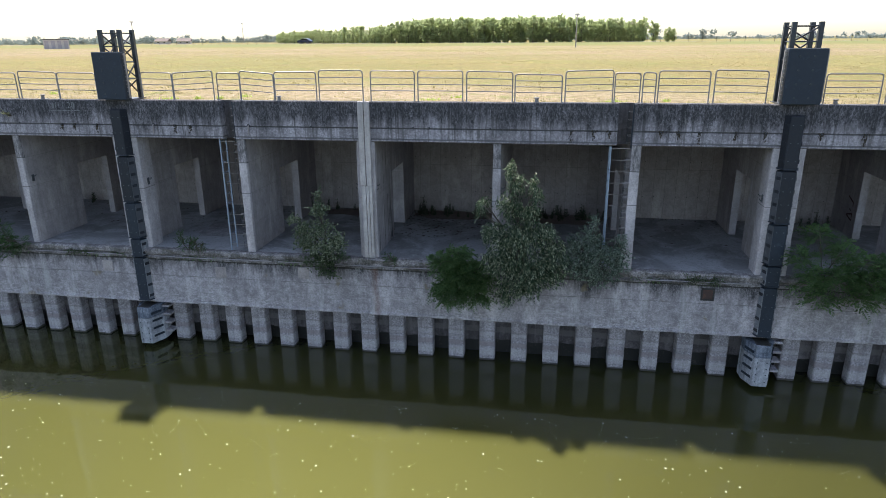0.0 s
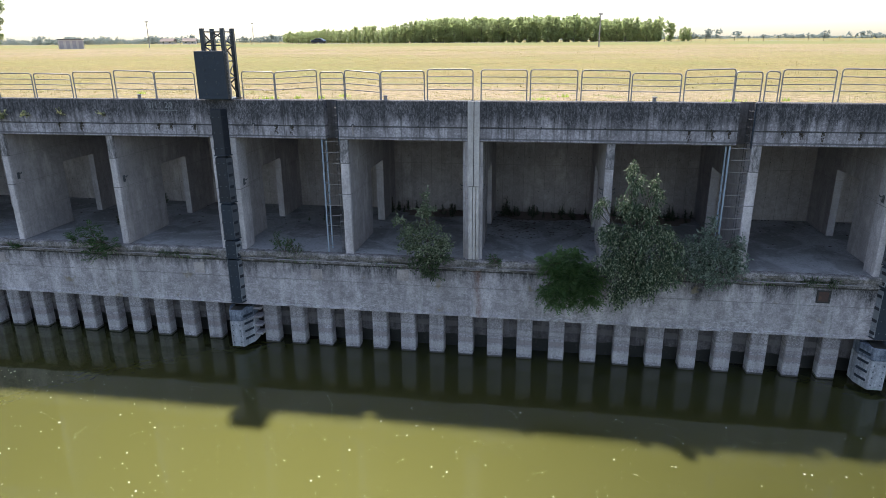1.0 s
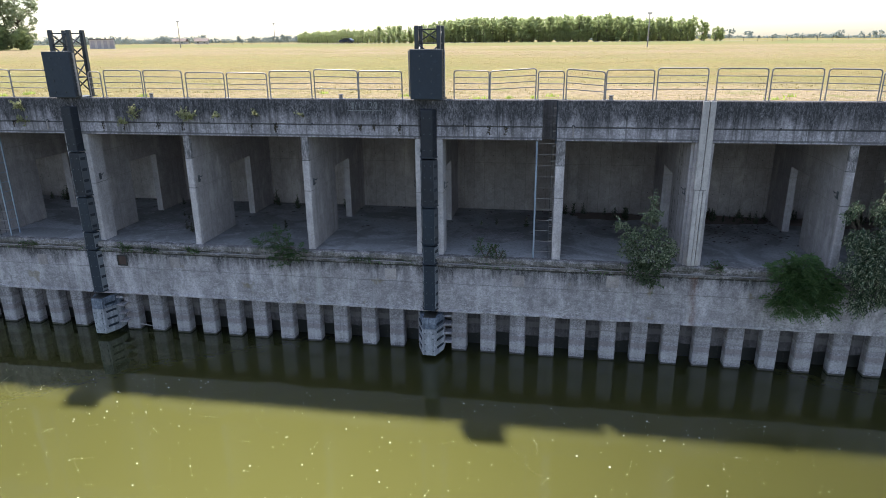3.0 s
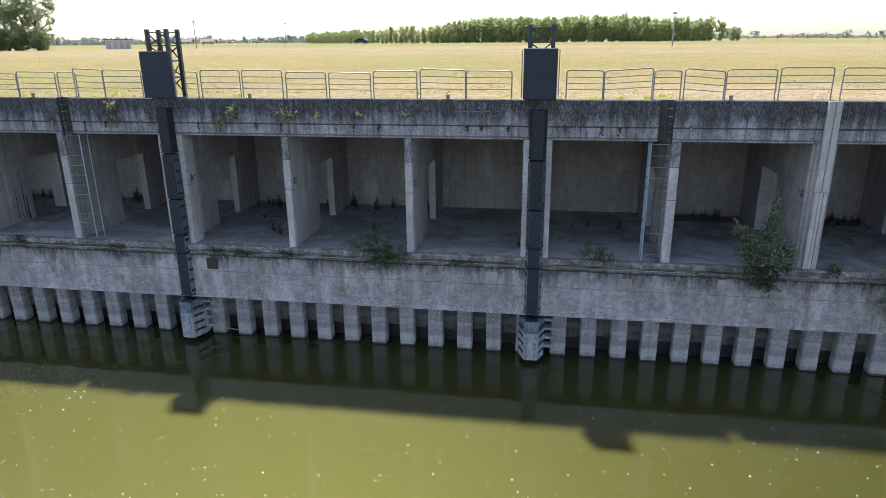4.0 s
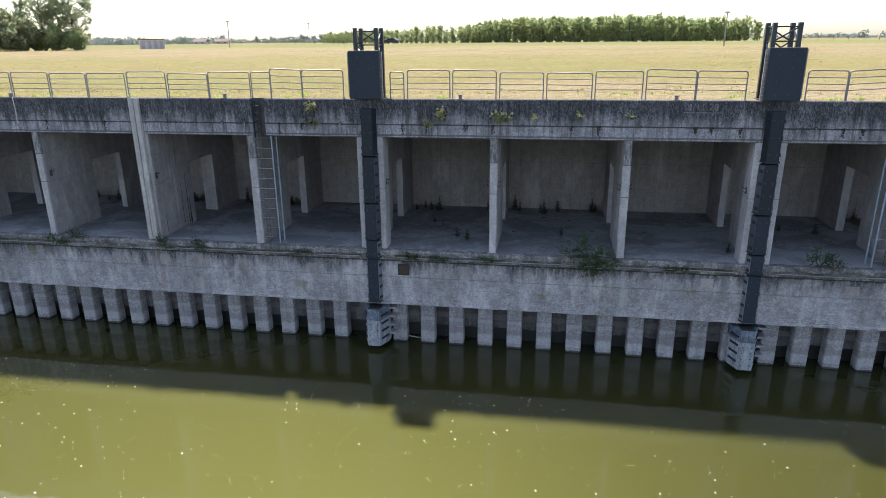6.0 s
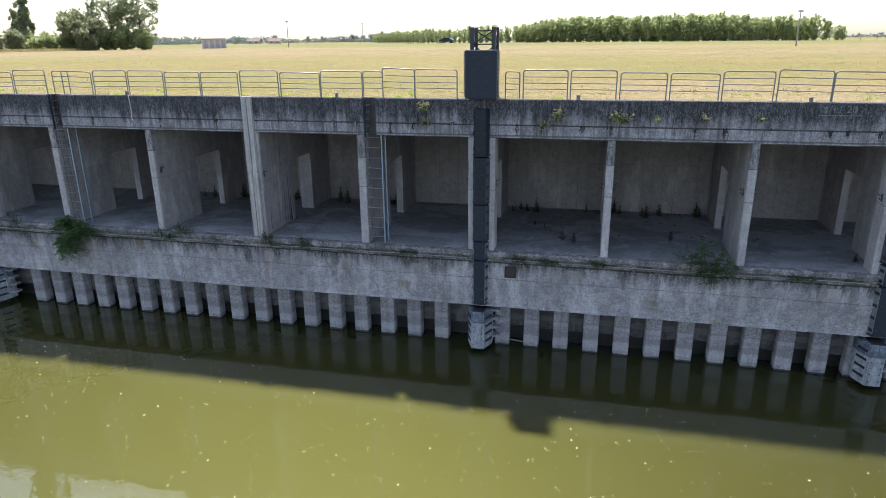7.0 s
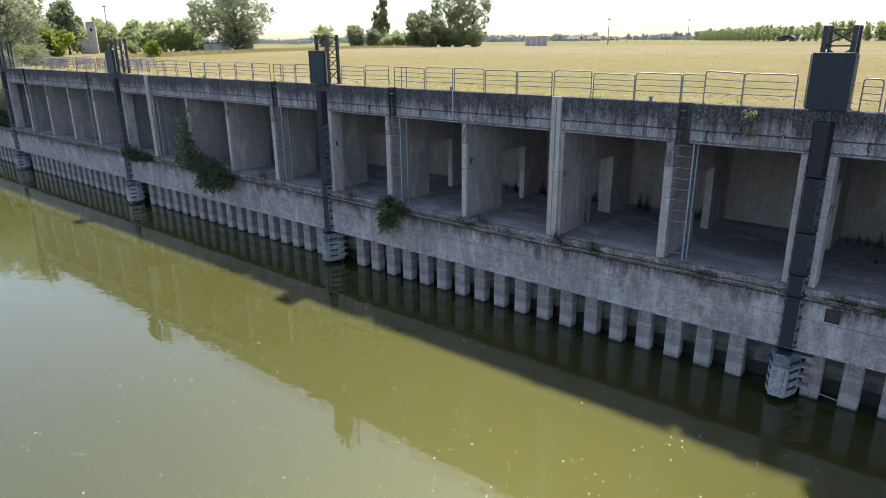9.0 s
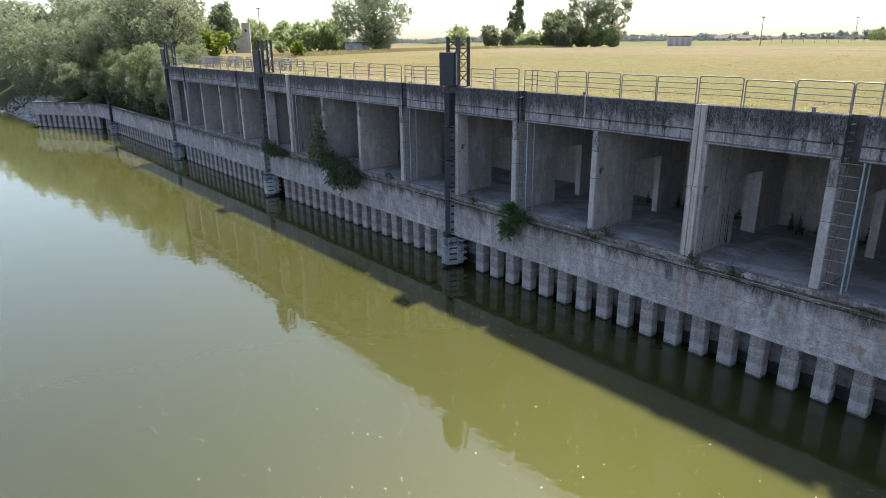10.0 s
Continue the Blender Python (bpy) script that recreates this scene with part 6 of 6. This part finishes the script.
for x in (-1.3, 1.3):
    for y in (-0.8, 0.8):
        bm = bmesh.new()
        rod(bm, (x, y - 0.1, 0.32), (x, y + 0.1, 0.32), 0.32, 14)
        w = part("wheel", bm, M_TYRE, car)
        bm = bmesh.new()
        rod(bm, (x, y - 0.11, 0.32), (x, y + 0.11, 0.32), 0.19, 10)
        part("rim", bm, M_GALV, w)

# fence posts beside the road
post = empty("fence_post", "thin wooden fence post beside the road", "post", "fence posts by the road")
bm = bmesh.new()
rod(bm, (0, 0, -0.2), (0, 0, 1.2), 0.05, 6)
part("stake", bm, M_BARK, post)
first = True
for i in range(64):
    u = i / 63.0
    x = 70 - 190 * u
    y = 160.0 + (70 - x) * 0.149
    m = pose(x, y, ground_z(x, y), rng.uniform(-3, 3), rng.uniform(-3, 3), 0)
    if first:
        post.matrix_basis = m
        first = False
    else:
        copy_thing(post, m)

# stacked barrier panels lying by the west end
r = random.Random(31)
for i in range(56):
    a = r.uniform(-107, -86)
    f = railing(a, a + r.uniform(1.6, 2.2), 1.0, 1.0, 26.2 + r.uniform(0, 5.0), r.uniform(-0.6, 0.6), "barrier_panel")
    tagged(f, "spare galvanised barrier panel standing in a stack", "barrier", "spare barriers")

# riprap on the west bank
r = random.Random(44)
stones = []
for i in range(5):
    bm = bmesh.new()
    bmesh.ops.create_icosphere(bm, subdivisions=1, radius=0.45)
    for q in bm.verts:
        q.co *= 1 + 0.45 * noise.noise(q.co * 2.0 + Vector((i * 5.0, 0, 0)))
        q.co.z *= 0.7
    stones.append(mesh("riprap_stone", bm, M_STONE))
bank = empty("riprap", "pale grey stones piled on the river bank", "stones")
for i in range(290):
    x = r.uniform(-186, -159)
    s = r.uniform(0.2, 9.5)
    y = shore(x) + s
    ob = new("stone", stones[i % 5])
    ob.parent = bank
    k2 = r.uniform(0.5, 1.3)
    ob.matrix_basis = pose(x, y, ground_z(x, y) + 0.1, r.uniform(-30, 30), r.uniform(-30, 30), r.uniform(0, 360)) @ Matrix.Diagonal((k2, k2, k2, 1))

verts, faces = [], []
r = np.random.RandomState(45)
for i in range(1500):
    x = r.uniform(-200, -159)
    y = shore(x) + r.uniform(0.0, 10.0)
    c = np.array((x, y, ground_z(x, y) + 0.05))
    d = r.normal(size=(4, 3))
    d /= np.linalg.norm(d, axis=1)[:, None]
    base = len(verts)
    verts += [tuple(c + v * r.uniform(0.15, 0.4)) for v in d]
    faces += [(base, base + 1, base + 2), (base, base + 3, base + 1), (base + 1, base + 3, base + 2), (base + 2, base + 3, base)]
me = bpy.data.meshes.new("loose_rubble")
me.from_pydata(verts, [], faces)
me.materials.append(M_STONE)
ob = new("loose_rubble", me)
ob.parent = bank
tagged(ob, kind="stuff")

# white fluff floating on the water
r = np.random.RandomState(77)
N = 2000
x = r.uniform(-54, 14, N)
y = 20.5 - 16.0 * r.rand(N) ** 1.3
s = 0.008 + 0.015 * r.rand(N) ** 3
ang = r.uniform(0, 6.28, N)
v = np.zeros((N, 5, 3))
for q in range(5):
    v[:, q, 0] = x + s * np.cos(ang + q * 1.2566) * (1 + 0.8 * r.rand(N))
    v[:, q, 1] = y + s * np.sin(ang + q * 1.2566) * (1 + 0.8 * r.rand(N))
    v[:, q, 2] = WATER + 0.008
me = bpy.data.meshes.new("floating_fluff")
me.from_pydata(v.reshape(-1, 3).tolist(), [], np.arange(N * 5).reshape(-1, 5).tolist())
me.materials.append(M_WHITEBIT)
tagged(new("floating_fluff", me), "white fluff and bits floating on the water", "flotsam", kind="stuff")

# ---- piles, last ----
bm = bmesh.new()
w = 0.325
prism(bm, [(-w, 0.5), (-w, 0.05), (-w + 0.04, 0.0), (-0.016, 0.0), (-0.008, 0.012), (0.008, 0.012), (0.016, 0.0), (w - 0.04, 0.0), (w, 0.05), (w, 0.5)], -11.3, LOWBOT + 0.02)
PILE = mesh("pile", bm, M_PILE)
places = [float(np.interp(n, (0, 9, 18), (-16.1, -4.88, 6.96))) for n in range(0, 19)]
places += [8.3 + 1.27 * n for n in range(0, 7)]
places += [-31.55 + 1.272 * n for n in range(0, 12)]
places += [-34.3 - 1.275 * n for n in range(0, 18)]
places += [-58.4 - 1.27 * n for n in range(0, 19)]
places += [-84.1 - 1.27 * n for n in range(0, 19)]
r = random.Random(3)
for x in places:
    ob = new("pile", PILE)
    ob.parent = low_wall
    ob.matrix_basis = pose(x, 24.6 + r.uniform(-0.02, 0.02), 0, 0, 0, r.uniform(-1.5, 1.5))
for i in range(29):
    ob = new("pile", PILE)
    ob.parent = low_west
    ob.matrix_basis = pose(-110.3 - 1.25 * i, 24.6, 0)
for i in range(12):
    u = (i + 0.5) / 12
    ob = new("pile", PILE)
    ob.parent = low_west
    ob.matrix_basis = pose(-146.0 - 12.3 * u, 24.0 - 7.4 * u, 0, 0, 0, 32)
